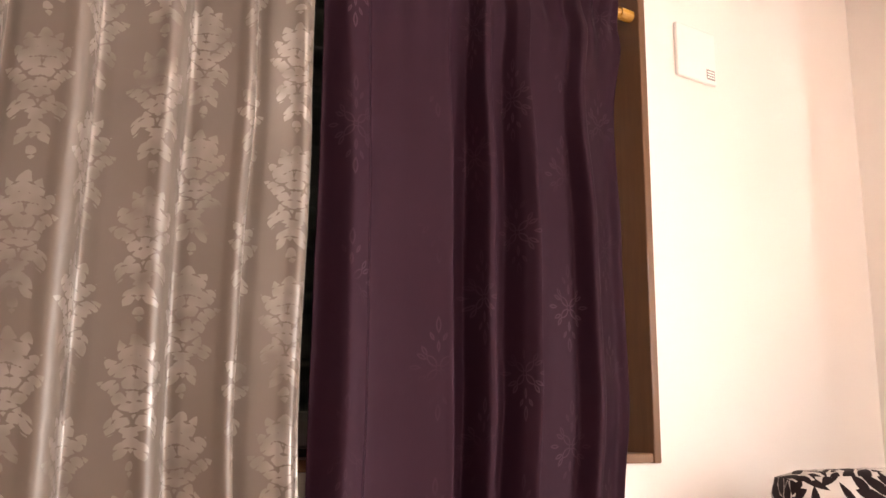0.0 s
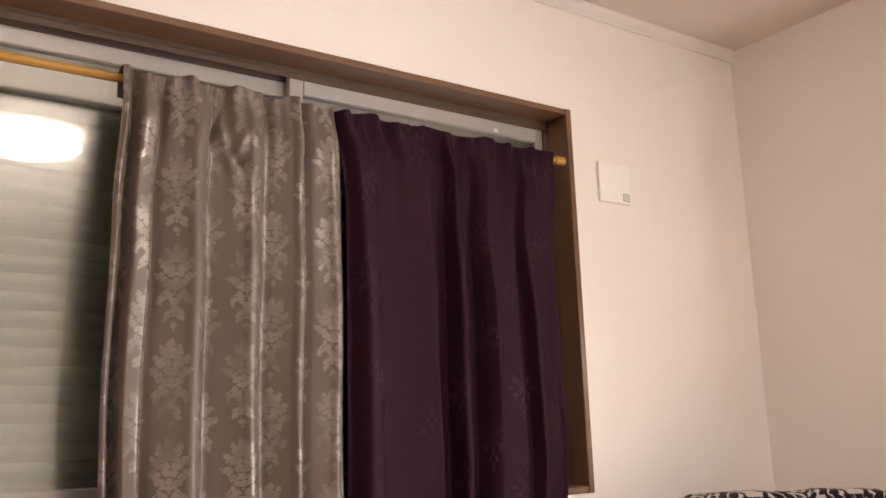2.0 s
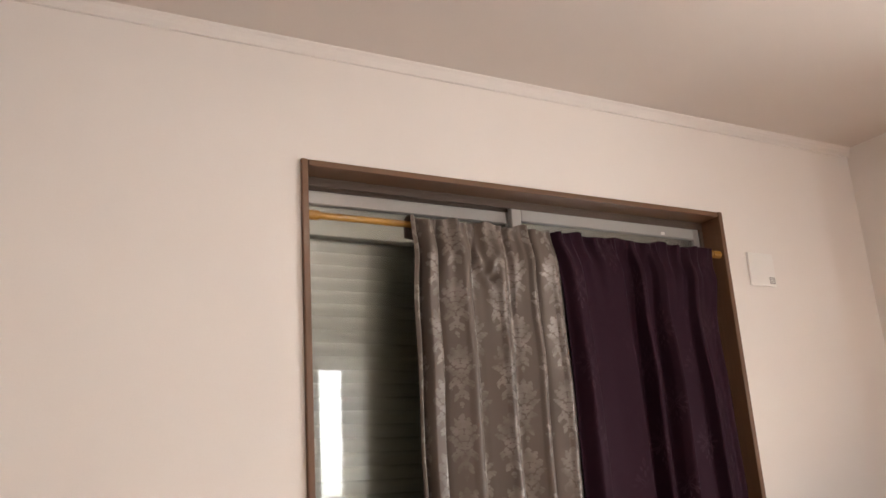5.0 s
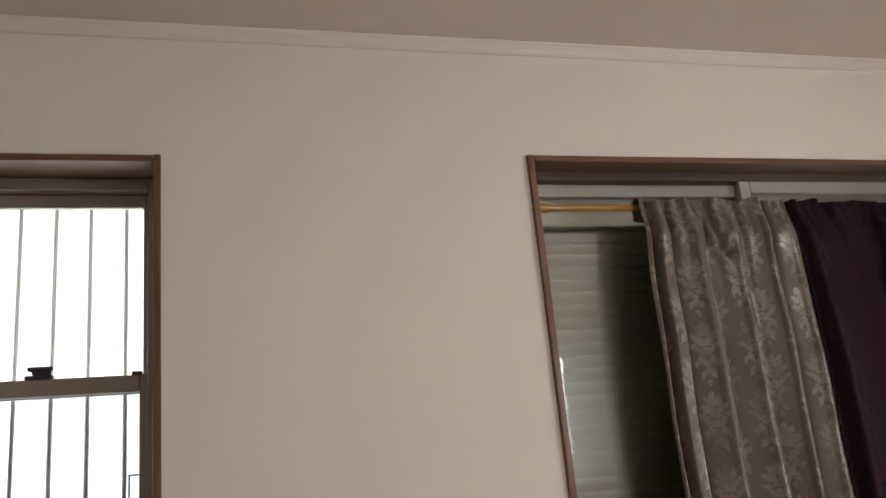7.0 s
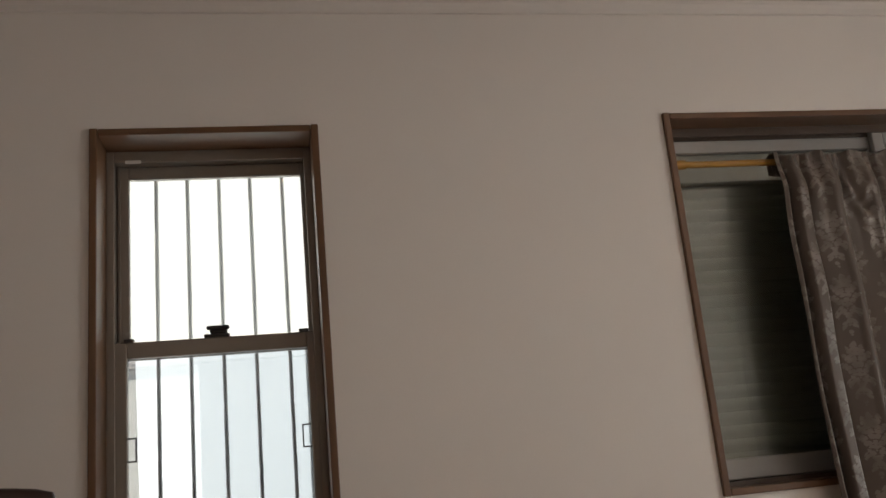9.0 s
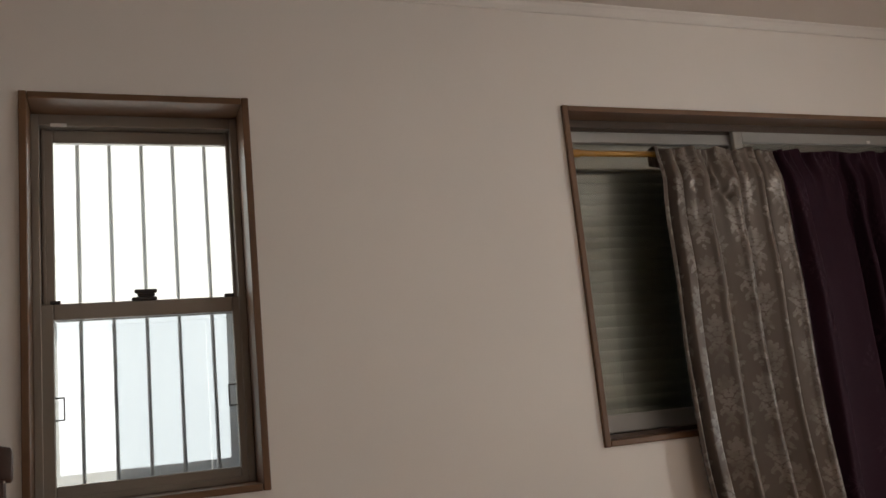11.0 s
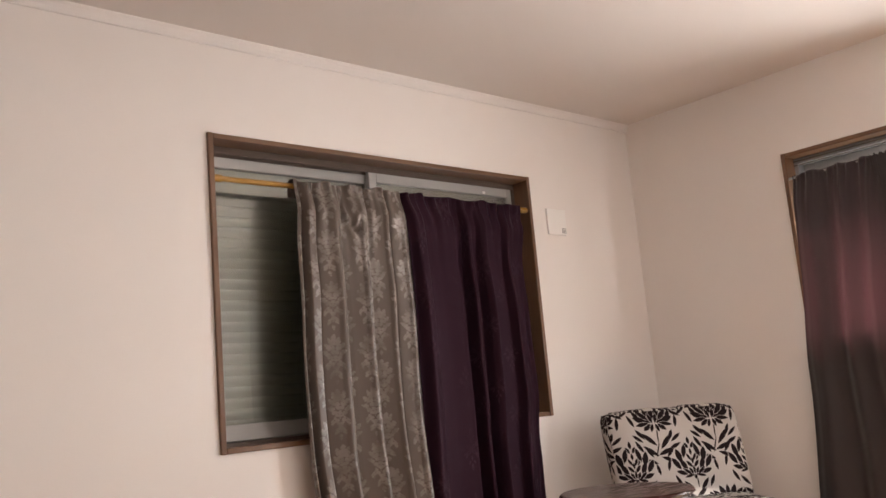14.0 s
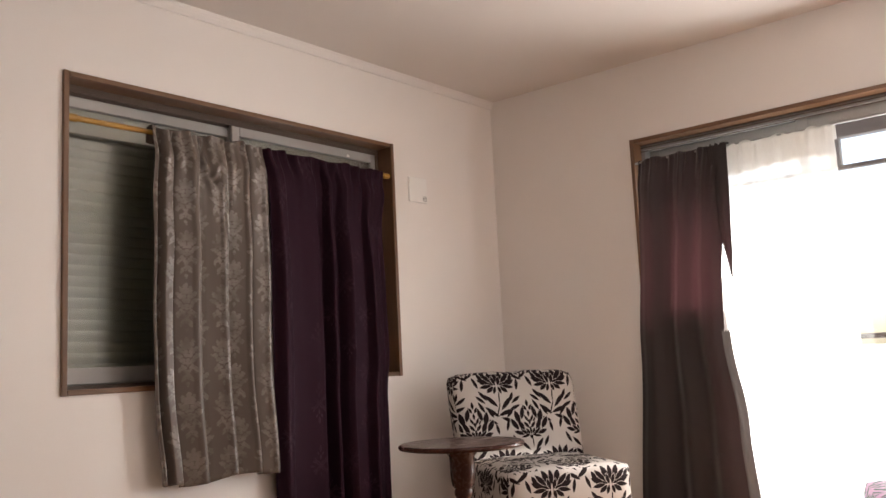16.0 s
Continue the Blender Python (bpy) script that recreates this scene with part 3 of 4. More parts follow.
# the sliding window with its roller shutter down outside
win2 = thing("window_2", (0.87, 0, W2[2]), 0, "wide aluminium sliding window with brown casing and closed roller shutter", "window", kind="structure")
casing(win2, W2, h2, north, 0.014, 0.19, (casing_x, casing_z))
track = bmesh.new()
box((h2[0], 0.080, h2[3] - 0.012), (h2[1], 0.152, h2[3]), 0, bm=track)
box((h2[0], 0.081, h2[3] - 0.028), (h2[1], 0.085, h2[3] - 0.012), 0, bm=track)
box((h2[0], 0.1115, h2[3] - 0.032), (h2[1], 0.1145, h2[3] - 0.012), 0, bm=track)
box((h2[0], 0.080, h2[2]), (h2[1], 0.152, h2[2] + 0.014), 0, bm=track)
part("window_track", track, track_dark, win2, "dark brown double sliding track")
rail = bmesh.new()
box((h2[0], 0.080, h2[2] + 0.014), (h2[0] + 0.016, 0.152, h2[3] - 0.032), 0.002, bm=rail)
part("side_channel", rail, pale_silver, win2)
part("side_channel", box((h2[1] - 0.016, 0.080, h2[2] + 0.014), (h2[1], 0.152, h2[3] - 0.032), 0.002), track_dark, win2, "dark brown channel")
z0s = h2[2] + 0.016
sashL, sashR = (h2[0] + 0.017, 0.850, z0s, h2[3] - 0.014), (0.808, h2[1] - 0.017, z0s, h2[3] - 0.014)
sl = part("sash", frame_bars(sashL, (0.026, 0.042, 0.062, 0.060), 0.117, 0.142, north), pale_silver, win2, "silver aluminium sash")
pane(sl, "pane", (sashL[0] + 0.026, sashL[1] - 0.042, sashL[2] + 0.062, sashL[3] - 0.060), 0.128, north, rippled, "rippled obscure glass")
sr = part("sash", frame_bars(sashR, (0.042, 0.030, 0.062, 0.056), 0.086, 0.110, north), pale_silver, win2, "silver aluminium sash")
pane(sr, "pane", (sashR[0] + 0.042, sashR[1] - 0.030, sashR[2] + 0.062, sashR[3] - 0.056), 0.096, north, rippled, "rippled obscure glass")
part("latch", box((0.814, 0.072, 1.32), (0.844, 0.086, 1.40), 0.004), pale_silver, sr, "aluminium crescent latch")
part("sticker", box((1.50, 0.0842, 1.915), (1.518, 0.086, 1.927)), white_plastic, sr, "small white sticker")

shut = thing("roller_shutter", (0.87, 0.21, 0.79), 0, "pale grey-green roller shutter lowered behind the window", "shutter", kind="structure")
pitch, zz = 0.0425, 0.80
slat_me = None
prof = [(0.006, -0.004), (0.004, 0.004), (0.001, 0.010), (-0.006, 0.020), (-0.0075, 0.028), (-0.005, 0.036), (0.001, 0.0405), (0.004, 0.0425)]
while zz < 1.93:
    if slat_me is None:
        bm = bmesh.new()
        ends = [[bm.verts.new((x, d, z)) for d, z in prof] + [bm.verts.new((x, d + 0.004, z)) for d, z in prof[::-1]] for x in (-0.87, 0.0, 0.87)]
        n = len(ends[0])
        for a, b in zip(ends, ends[1:]):
            for k in range(n):
                bm.faces.new((a[k], a[(k + 1) % n], b[(k + 1) % n], b[k]))
        slat_me = mesh_of("slat", bm, shutter_paint, True)
    s = new("slat", slat_me)
    s.parent, s.location = shut, (0, 0, zz - 0.79)
    zz += pitch
part("shutter_box", box((0.030, 0.158, 1.815), (1.710, 0.197, 1.970), 0.004), shutter_paint, shut, "pale shutter housing")
part("guide", box((0.0, 0.19, 0.80), (0.03, 0.235, 1.815), 0.003), silver, shut)
part("guide", box((1.71, 0.19, 0.80), (1.74, 0.235, 1.815), 0.003), silver, shut)
part("bottom_bar", box((0.03, 0.19, 0.775), (1.71, 0.235, 0.803), 0.005), silver, shut)

# the narrow double-hung window
win1 = thing("window_1", (-1.415, 0, W1[2]), 0, "narrow double-hung window in brown casing with bright daylight", "window", kind="structure")
casing(win1, W1, h1, north, 0.014, 0.205, (casing_x, casing_z))
fr = bmesh.new()
box((h1[0], 0.1215, h1[2]), (h1[0] + 0.022, 0.20, h1[3]), 0.002, bm=fr)
box((h1[1] - 0.022, 0.1215, h1[2]), (h1[1], 0.20, h1[3]), 0.002, bm=fr)
box((h1[0] + 0.022, 0.1215, h1[3] - 0.035), (h1[1] - 0.022, 0.20, h1[3]), 0.002, bm=fr)
box((h1[0] + 0.022, 0.1215, h1[2]), (h1[1] - 0.022, 0.20, h1[2] + 0.020), 0.002, bm=fr)
for x in (h1[0] + 0.030, h1[1] - 0.034):
    box((x, 0.150, h1[2] + 0.02), (x + 0.004, 0.158, h1[3] - 0.035), bm=fr)
part("window_frame", fr, bronze, win1, "bronze-brown aluminium frame")
ub = (-1.692, -1.118, 1.345, 1.928)
us = part("upper_sash", frame_bars(ub, (0.036, 0.030, 0.042, 0.040), 0.160, 0.182, north), bronze, win1, "fixed bronze aluminium sash")
pane(us, "pane", (ub[0] + 0.036, ub[1] - 0.030, ub[2] + 0.042, ub[3] - 0.040), 0.170, north, clear)
lb = (-1.696, -1.122, 0.836, 1.392)
ls = part("lower_sash", frame_bars(lb, (0.036, 0.036, 0.045, 0.046), 0.128, 0.156, north), bronze, win1, "sliding bronze aluminium sash")
pane(ls, "pane", (lb[0] + 0.036, lb[1] - 0.036, lb[2] + 0.045, lb[3] - 0.046), 0.140, north, obscure, "frosted obscure glass")
lk = box((-1.448, 0.122, 1.392), (-1.376, 0.156, 1.402), 0.003)
box((-1.432, 0.126, 1.402), (-1.382, 0.150, 1.424), 0.007, 3, lk)
box((-1.440, 0.112, 1.412), (-1.376, 0.130, 1.424), 0.005, 3, lk)
part("sash_lock", lk, metal_dark, win1, "dark cam sash lock")
for x in (-1.655, -1.165):
    part("stop", box((x - 0.014, 0.128, 1.392), (x + 0.014, 0.150, 1.402), 0.002), metal_dark, ls)
for x, sgn in ((-1.660, 1), (-1.158, -1)):
    hb = bmesh.new()
    for dz in (0.0, 0.062):
        box((min(x, x + sgn * 0.024), 0.120, 1.06 + dz), (max(x, x + sgn * 0.024), 0.126, 1.064 + dz), bm=hb)
    box((x + sgn * 0.024 - 0.002, 0.120, 1.06), (x + sgn * 0.024 + 0.002, 0.126, 1.126), bm=hb)
    part("finger_pull", hb, metal_dark, ls, "small dark finger pull")
part("sticker", box((-1.66, 0.1195, 1.925), (-1.615, 0.1212, 1.935)), white_plastic, win1, "faded label on the frame")

grille = thing("window_grille", (-1.415, 0.26, 0.78), 0, "grey metal security grille outside the narrow window", "grille")
for x in (-1.688, -1.592, -1.498, -1.402, -1.306, -1.206, -1.11):
    part("grille_bar", rod((x, 0.26, 0.80), (x, 0.26, 2.06), 0.0060, 10), bar_metal, grille)
for z in (0.80, 2.06):
    part("grille_rail", box((-1.75, 0.248, z - 0.012), (-1.05, 0.272, z + 0.012), 0.002), bar_metal, grille)
for x in (-1.75, -1.05):
    part("bracket", box((x - 0.012, T, 0.785), (x + 0.012, 0.272, 0.812), 0.002), bar_metal, grille)

# the terrace door
win3 = thing("door_1", (XE, -1.77, 0), 0, "aluminium sliding terrace door with brown casing", "door", kind="structure")
casing(win3, D3, h3, east, 0.014, 0.195, (casing_y, casing_z), False)
hd = bmesh.new()
box((XE + 0.071, h3[0], h3[3] - 0.030), (XE + 0.19, h3[1], h3[3]), 0.003, bm=hd)
box((XE + 0.071, h3[0], 0.0), (XE + 0.19, h3[1], 0.025), 0.003, bm=hd)
for y in (h3[0], h3[1] - 0.022):
    box((XE + 0.071, y, 0.025), (XE + 0.19, y + 0.022, h3[3] - 0.030), 0.002, bm=hd)
part("door_frame", hd, silver, win3, "grey aluminium frame")
grooves = bmesh.new()
for x, z in ((0.0695, 0.014), (0.0695, 0.034)):
    box((XE + x - 0.004, h3[0], h3[3] - z - 0.004), (XE + 0.072, h3[1], h3[3] - z), bm=grooves)
part("head_track", grooves, track_dark, win3, "dark track lips")
dA, dB = (-1.780, h3[1] - 0.024, 0.027, h3[3] - 0.031), (h3[0] + 0.024, -1.726, 0.027, h3[3] - 0.031)
for o, y0, head in ((dA, 0.125, 0.046), (dB, 0.085, 0.058)):
    sa = part("sash", frame_bars(o, (0.045, 0.055, 0.07, head), y0, y0 + 0.030, east), silver, win3, "grey aluminium sash")
    pane(sa, "pane", (o[0] + 0.045, o[1] - 0.055, o[2] + 0.07, o[3] - head), y0 + 0.013, east, clear)
part("latch", box((XE + 0.072, -1.768, 0.86), (XE + 0.087, -1.742, 0.97), 0.006, 3), white_plastic, win3, "pale crescent latch")
part("curtain_rod", rod((XE - 0.002, h3[0], 1.848), (XE - 0.002, h3[1], 1.848), 0.006), silver, win3, "thin metal tension rod")

# the slim window behind the camera, which shows in the sliding window's reflection
win4 = thing("window_3", (1.905, YS, W4[2]), 0, "slim white-framed window letting in daylight", "window", kind="structure")
casing(win4, W4, h4, south, 0.014, 0.19, (trim_paint, trim_paint))
part("window_frame", frame_bars(h4, (0.03, 0.03, 0.03, 0.03), 0.101, 0.16, south), trim_paint, win4, "white frame")
pane(win4, "pane", (h4[0] + 0.03, h4[1] - 0.03, h4[2] + 0.03, h4[3] - 0.03), 0.13, south, clear)

# ---- curtains ----
def wave(knots, f):
    """Depth of the folds at a fraction of the width, eased between crests and creases."""
    n = len(knots)
    if f <= knots[0][0]:
        return knots[0][1]
    if f >= knots[-1][0]:
        return knots[-1][1]
    rise = [(q[1] - p[1]) / (q[0] - p[0]) for p, q in zip(knots, knots[1:])]
    tilt = [0.0] + [2 * r * s / (r + s) if r * s > 0 else 0.0 for r, s in zip(rise, rise[1:])] + [0.0]
    for i in range(n - 1):
        (a, p), (b, q) = knots[i], knots[i + 1]
        if f <= b:
            h = b - a
            k = (f - a) / h
            return ((1 + 2 * k) * (1 - k) ** 2 * p + k * (1 - k) ** 2 * h * tilt[i]
                    + k * k * (3 - 2 * k) * q + k * k * (k - 1) * h * tilt[i + 1])
    return knots[-1][1]


def line(rows, z):
    """A value between (height, value) rows, heights falling."""
    if z >= rows[0][0]:
        return rows[0][1]
    for (a, p), (b, q) in zip(rows, rows[1:]):
        if z >= b:
            k = (a - z) / (a - b)
            k = k * k * (3 - 2 * k)
            return p + (q - p) * k
    return rows[-1][1]


def curtain_mesh(knots, left, right, mid, amp, z_top, z_bot, place, nu=260, nv=110, gather=0.006, pocket=True, sag=None, dent=None, seed=0, crest=1.0):
    bm = bmesh.new()
    uvl = bm.loops.layers.uv.new("cloth")
    zs = [z_top - (z_top - z_bot) * (k / nv) ** 1.15 for k in range(nv + 1)]
    length, uu, zm = 0.0, [], (z_top + z_bot) / 2
    last = None
    for i in range(nu + 1):
        f = i / nu
        p = Vector((line(left, zm) + f * (line(right, zm) - line(left, zm)), line(amp, zm) * wave(knots, f)))
        length += (p - last).length if last is not None else 0
        uu.append(length)
        last = p
    rows = []
    for k, z in enumerate(zs):
        row = []
        for i in range(nu + 1):
            f = i / nu
            x0, x1 = line(left, z), line(right, z)
            drop = z_top - z
            g = f + 0.006 * math.sin(5 * z + 9 * f + seed) * min(1, drop * 2)
            ridge = wave(knots, g)
            ridge = 2 * ((ridge + 1) / 2) ** crest - 1 if ridge > -1 else ridge
            d = line(mid, z) + line(amp, z) * ridge
            d += gather * math.exp(-drop / 0.10) * (math.sin(61 * f + seed) + 0.7 * math.sin(97 * f + 2 * seed))
            d += 0.0030 * noise.noise(Vector((x0 + f * (x1 - x0), z * 0.6, seed)) * 9)
            top = 0.006 * math.sin(23 * f + seed) + 0.004 * math.sin(51 * f) + (0.0 if sag is None else sag(f))
            zz2 = z + top * math.exp(-drop / 0.08) + (0.010 * math.sin(9 * f + seed) + 0.006 * ridge) * max(0, 1 - (z - z_bot) / 0.12)
            x = x0 + f * (x1 - x0)
            if dent:
                for dx, dz, ang, ll, ww, dep in dent:
                    a, b = x - dx, z - dz
                    p, q = a * math.cos(ang) + b * math.sin(ang), -a * math.sin(ang) + b * math.cos(ang)
                    d += dep * math.exp(-(p / ll) ** 2 - (q / ww) ** 2)
            row.append(bm.verts.new(place(x, max(d, 0.004), zz2)))
        rows.append(row)
    if pocket:
        for step, (dd, dz) in enumerate(((0.020, 0.006), (0.042, 0.0), (0.046, -0.03), (0.046, -0.06))):
            row = []
            for i in range(nu + 1):
                x = line(left, z_top) + (i / nu) * (line(right, z_top) - line(left, z_top))
                row.append(bm.verts.new(place(x, line(mid, z_top) - dd * 1.0, z_top + dz + 0.003 * math.sin(23 * i / nu + seed))))
            rows.insert(0, row)
    vz = [z_top + 0.02 * (4 - k) for k in range(4)] if pocket else []
    vs = vz + zs
    for k in range(len(rows) - 1):
        for i in range(nu):
            f = bm.faces.new((rows[k][i], rows[k][i + 1], rows[k + 1][i + 1], rows[k + 1][i]))
            for lp, (a, b) in zip(f.loops, ((i, k), (i + 1, k), (i + 1, k + 1), (i, k + 1))):
                lp[uvl].uv = (uu[a], vs[b])
    return bm


def cloth(name, bm, material, parent, label="", thick=0.0016):
    ob = part(name, bm, material, parent, label, True)
    if thick:
        s = ob.modifiers.new("thickness", "SOLIDIFY")
        s.thickness, s.offset = thick, 0
    return ob


out_n = lambda s, d, z: (s, -d, z)
out_e = lambda s, d, z: (XE - d, s, z)

rodt = thing("curtain_rod", (0.87, 0.013, 1.83), 0, "golden wooden tension rod across the window head", "curtain rod")
part("pole", rod((h2[0] + 0.035, 0.013, 1.830), (h2[1] - 0.035, 0.013, 1.830), 0.0110, 20), brass, rodt)
for x0, x1 in ((h2[0] + 0.001, h2[0] + 0.038), (h2[1] - 0.038, h2[1] - 0.001)):
    part("end_cap", rod((x0, 0.013, 1.830), (x1, 0.013, 1.830), 0.0150, 20), brass, rodt, "golden rubber-tipped end cap")

grey = thing("grey_curtain", (0.62, -0.05, 0.45), 0, "champagne grey damask curtain in soft folds on the rod", "curtain")
cloth("curtain_panel", curtain_mesh(
    [(0.0, 0.1), (0.02, 0.35), (0.035, -0.3), (0.048, -1.2), (0.062, -0.3), (0.085, 0.75), (0.130, 0.80), (0.150, 0.2), (0.165, -1.0), (0.20, -0.6), (0.29, 0.45), (0.332, 1.0), (0.352, 0.82), (0.376, 0.1), (0.402, -1.0), (0.45, -0.6), (0.54, 0.42), (0.575, 0.95), (0.596, 0.76), (0.622, 0.0), (0.652, -0.9), (0.69, -0.5), (0.76, 0.45), (0.790, 1.0), (0.808, 0.80), (0.836, -0.9), (0.875, -0.4), (0.94, 0.25), (0.972, 0.7), (1.0, 0.35)],
    [(1.84, 0.349), (1.5, 0.328), (1.1, 0.318), (0.8, 0.322), (0.45, 0.348)], [(1.84, 0.880), (1.4, 0.874), (0.9, 0.868), (0.45, 0.892)],
    [(1.84, 0.024), (1.70, 0.055), (1.3, 0.072), (0.45, 0.078)], [(1.84, 0.013), (1.72, 0.024), (1.3, 0.026), (0.45, 0.032)], 1.843, 0.455, out_n,
    dent=[(0.580, 1.70, 1.85, 0.060, 0.013, 0.018), (0.606, 1.655, -0.85, 0.045, 0.011, -0.017), (0.560, 1.73, 1.25, 0.060, 0.007, -0.022), (0.615, 1.685, 1.1, 0.035, 0.010, 0.016), (0.79, 1.74, 1.5, 0.09, 0.008, -0.022), (0.445, 1.77, 1.5, 0.09, 0.008, -0.018)], seed=2, crest=0.95), damask, grey)

plum = thing("purple_curtain", (1.28, -0.05, 0.04), 0, "deep aubergine curtain with faint flower medallions on the rod", "curtain")
cloth("curtain_panel", curtain_mesh(
    [(0.0, -0.3), (0.06, 0.6), (0.105, 0.45), (0.125, 0.1), (0.20, 0.25), (0.31, 0.65), (0.335, 0.75), (0.350, 0.0), (0.40, -0.7), (0.440, -0.8), (0.462, 0.45), (0.478, 0.5), (0.492, -0.3), (0.56, -0.7), (0.585, 0.2), (0.612, 0.65), (0.628, -0.1), (0.70, -0.35), (0.785, -0.35), (0.815, 0.5), (0.832, 0.45), (0.848, -0.3), (0.92, -0.6), (0.97, -0.8), (1.0, -0.6)],
    [(1.84, 0.882), (1.6, 0.908), (0.9, 0.902), (0.4, 0.900), (0.04, 0.91)], [(1.84, 1.658), (1.75, 1.640), (1.55, 1.610), (1.25, 1.622), (0.95, 1.630), (0.7, 1.606), (0.04, 1.600)],
    [(1.84, 0.018), (1.70, 0.050), (1.3, 0.062), (0.04, 0.070)], [(1.84, 0.014), (1.74, 0.030), (1.3, 0.050), (0.04, 0.055)], 1.840, 0.04, out_n, gather=0.009, nu=340, seed=5), medallion, plum)

mar = thing("maroon_curtain", (XE - 0.05, -1.2, 0.02), 0, "thick maroon-brown curtain drawn aside at the terrace door", "curtain")
cloth("curtain_panel", curtain_mesh(
    [(0.0, 0.4), (0.12, 0.9), (0.22, 0.5), (0.34, -0.6), (0.50, 0.3), (0.62, -0.9), (0.70, -0.3), (0.82, 0.8), (0.90, 0.4), (1.0, -0.5)],
    [(1.87, -1.425), (1.5, -1.395), (1.2, -1.365), (0.94, -1.355), (0.5, -1.405), (0.02, -1.43)], [(1.87, -0.948), (1.4, -0.935), (0.9, -0.900), (0.02, -0.850)],
    [(1.87, 0.018), (1.7, 0.045), (1.2, 0.060), (0.02, 0.075)], [(1.87, 0.010), (1.6, 0.026), (0.02, 0.036)], 1.856, 0.02, out_e, nu=200, nv=80, seed=8), maroon, mar, thick=0)
cloth("lining_flap", curtain_mesh(
    [(0.0, 0.2), (0.5, 0.8), (1.0, -0.4)],
    [(1.87, -1.437), (1.35, -1.437), (1.18, -1.430)], [(1.87, -1.335), (1.50, -1.372), (1.18, -1.418)],
    [(1.87, 0.050), (1.18, 0.094)], [(1.87, 0.008), (1.18, 0.010)], 1.852, 1.20, out_e, nu=24, nv=40, gather=0.002, pocket=False, seed=3), maroon, mar, thick=0)

cloth("lining_edge", curtain_mesh(
    [(0.0, 0.2), (0.5, 0.9), (1.0, -0.2)],
    [(0.95, -1.388), (0.5, -1.445), (0.02, -1.480)], [(0.95, -1.346), (0.5, -1.395), (0.02, -1.420)],
    [(0.95, 0.085), (0.02, 0.100)], [(0.95, 0.006), (0.02, 0.012)], 0.952, 0.02, out_e, nu=20, nv=40, gather=0.0, pocket=False, seed=4), lining_cloth, mar, "paler grey lining turned out at the edge", thick=0)

# an unseen lining sheet, added so that less daylight passes the lower curtain
cloth("lining_light_stop", curtain_mesh(
    [(0.0, 0.1), (0.3, 0.6), (0.6, -0.3), (1.0, 0.2)],
    [(1.05, -1.350), (0.5, -1.385), (0.02, -1.405)], [(1.05, -0.930), (0.02, -0.900)],
    [(1.05, 0.012), (0.02, 0.014)], [(1.05, 0.004), (0.02, 0.006)], 1.06, 0.02, out_e, nu=40, nv=30, gather=0.0, pocket=False, seed=6), lining_cloth, mar, "added grey lining sheet, unseen behind the cloth, holding back daylight", thick=0)

voi = thing("sheer_curtain", (XE - 0.02, -1.7, 0.02), 0, "white sheer voile curtain glowing with daylight", "curtain")
kn = [(k / 16, (0.9 if k % 2 else -0.9) * (0.6 + 0.4 * math.sin(k * 2.3))) for k in range(17)]
cloth("curtain_panel", curtain_mesh(kn, [(1.87, -1.915), (0.9, -1.935), (0.02, -1.965)], [(1.87, -1.31), (0.02, -1.28)],
    [(1.87, 0.010), (1.6, 0.016), (0.02, 0.020)], [(1.87, 0.006), (1.5, 0.012), (0.02, 0.018)], 1.846, 0.02, out_e, nu=200, nv=50, gather=0.003, seed=11), voile, voi, thick=0)
cloth("header_band", curtain_mesh(kn, [(1.87, -1.912), (1.6, -1.920)], [(1.87, -1.31), (1.6, -1.30)],
    [(1.87, 0.006), (1.6, 0.010)], [(1.87, 0.004), (1.6, 0.008)], 1.844, 1.70, out_e, nu=120, nv=12, gather=0.002, pocket=False, seed=11), voile_header, voi, "doubled white gathered header", thick=0)

# ---- wall plate ----
pl = thing("wall_plate", (1.92, 0, 1.712), 0, "blank white plastic cover plate on the wall", "wall plate")
part("cover", box((1.850, -0.012, 1.712), (1.990, 0.0, 1.847), 0.004), white_plastic, pl)
lab = part("label", box((1.952, -0.0128, 1.722), (1.982, -0.012, 1.748)), grey_print, pl, "small grey printed label")
for k in range(3):
    part("printed_bar", box((1.955, -0.0134, 1.7265 + k * 0.007), (1.979, -0.0128, 1.7295 + k * 0.007)), white_plastic, lab)

# ---- ceiling lamp ----
lamp = thing("ceiling_light", (*LAMP, ZC), 0, "round milky ceiling light, switched on", "ceiling light")
part("lamp_base", lathe([(0.16, 0.0), (0.17, -0.006), (0.17, -0.03), (0.16, -0.034)][::-1], (*LAMP, ZC), 40), white_plastic, lamp)
part("diffuser", lathe([(0.02, -0.095), (0.10, -0.092), (0.165, -0.083), (0.210, -0.068), (0.226, -0.053), (0.222, -0.042), (0.21, -0.036)], (*LAMP, ZC), 48), lamp_glow, lamp, "glowing warm white dome", True)


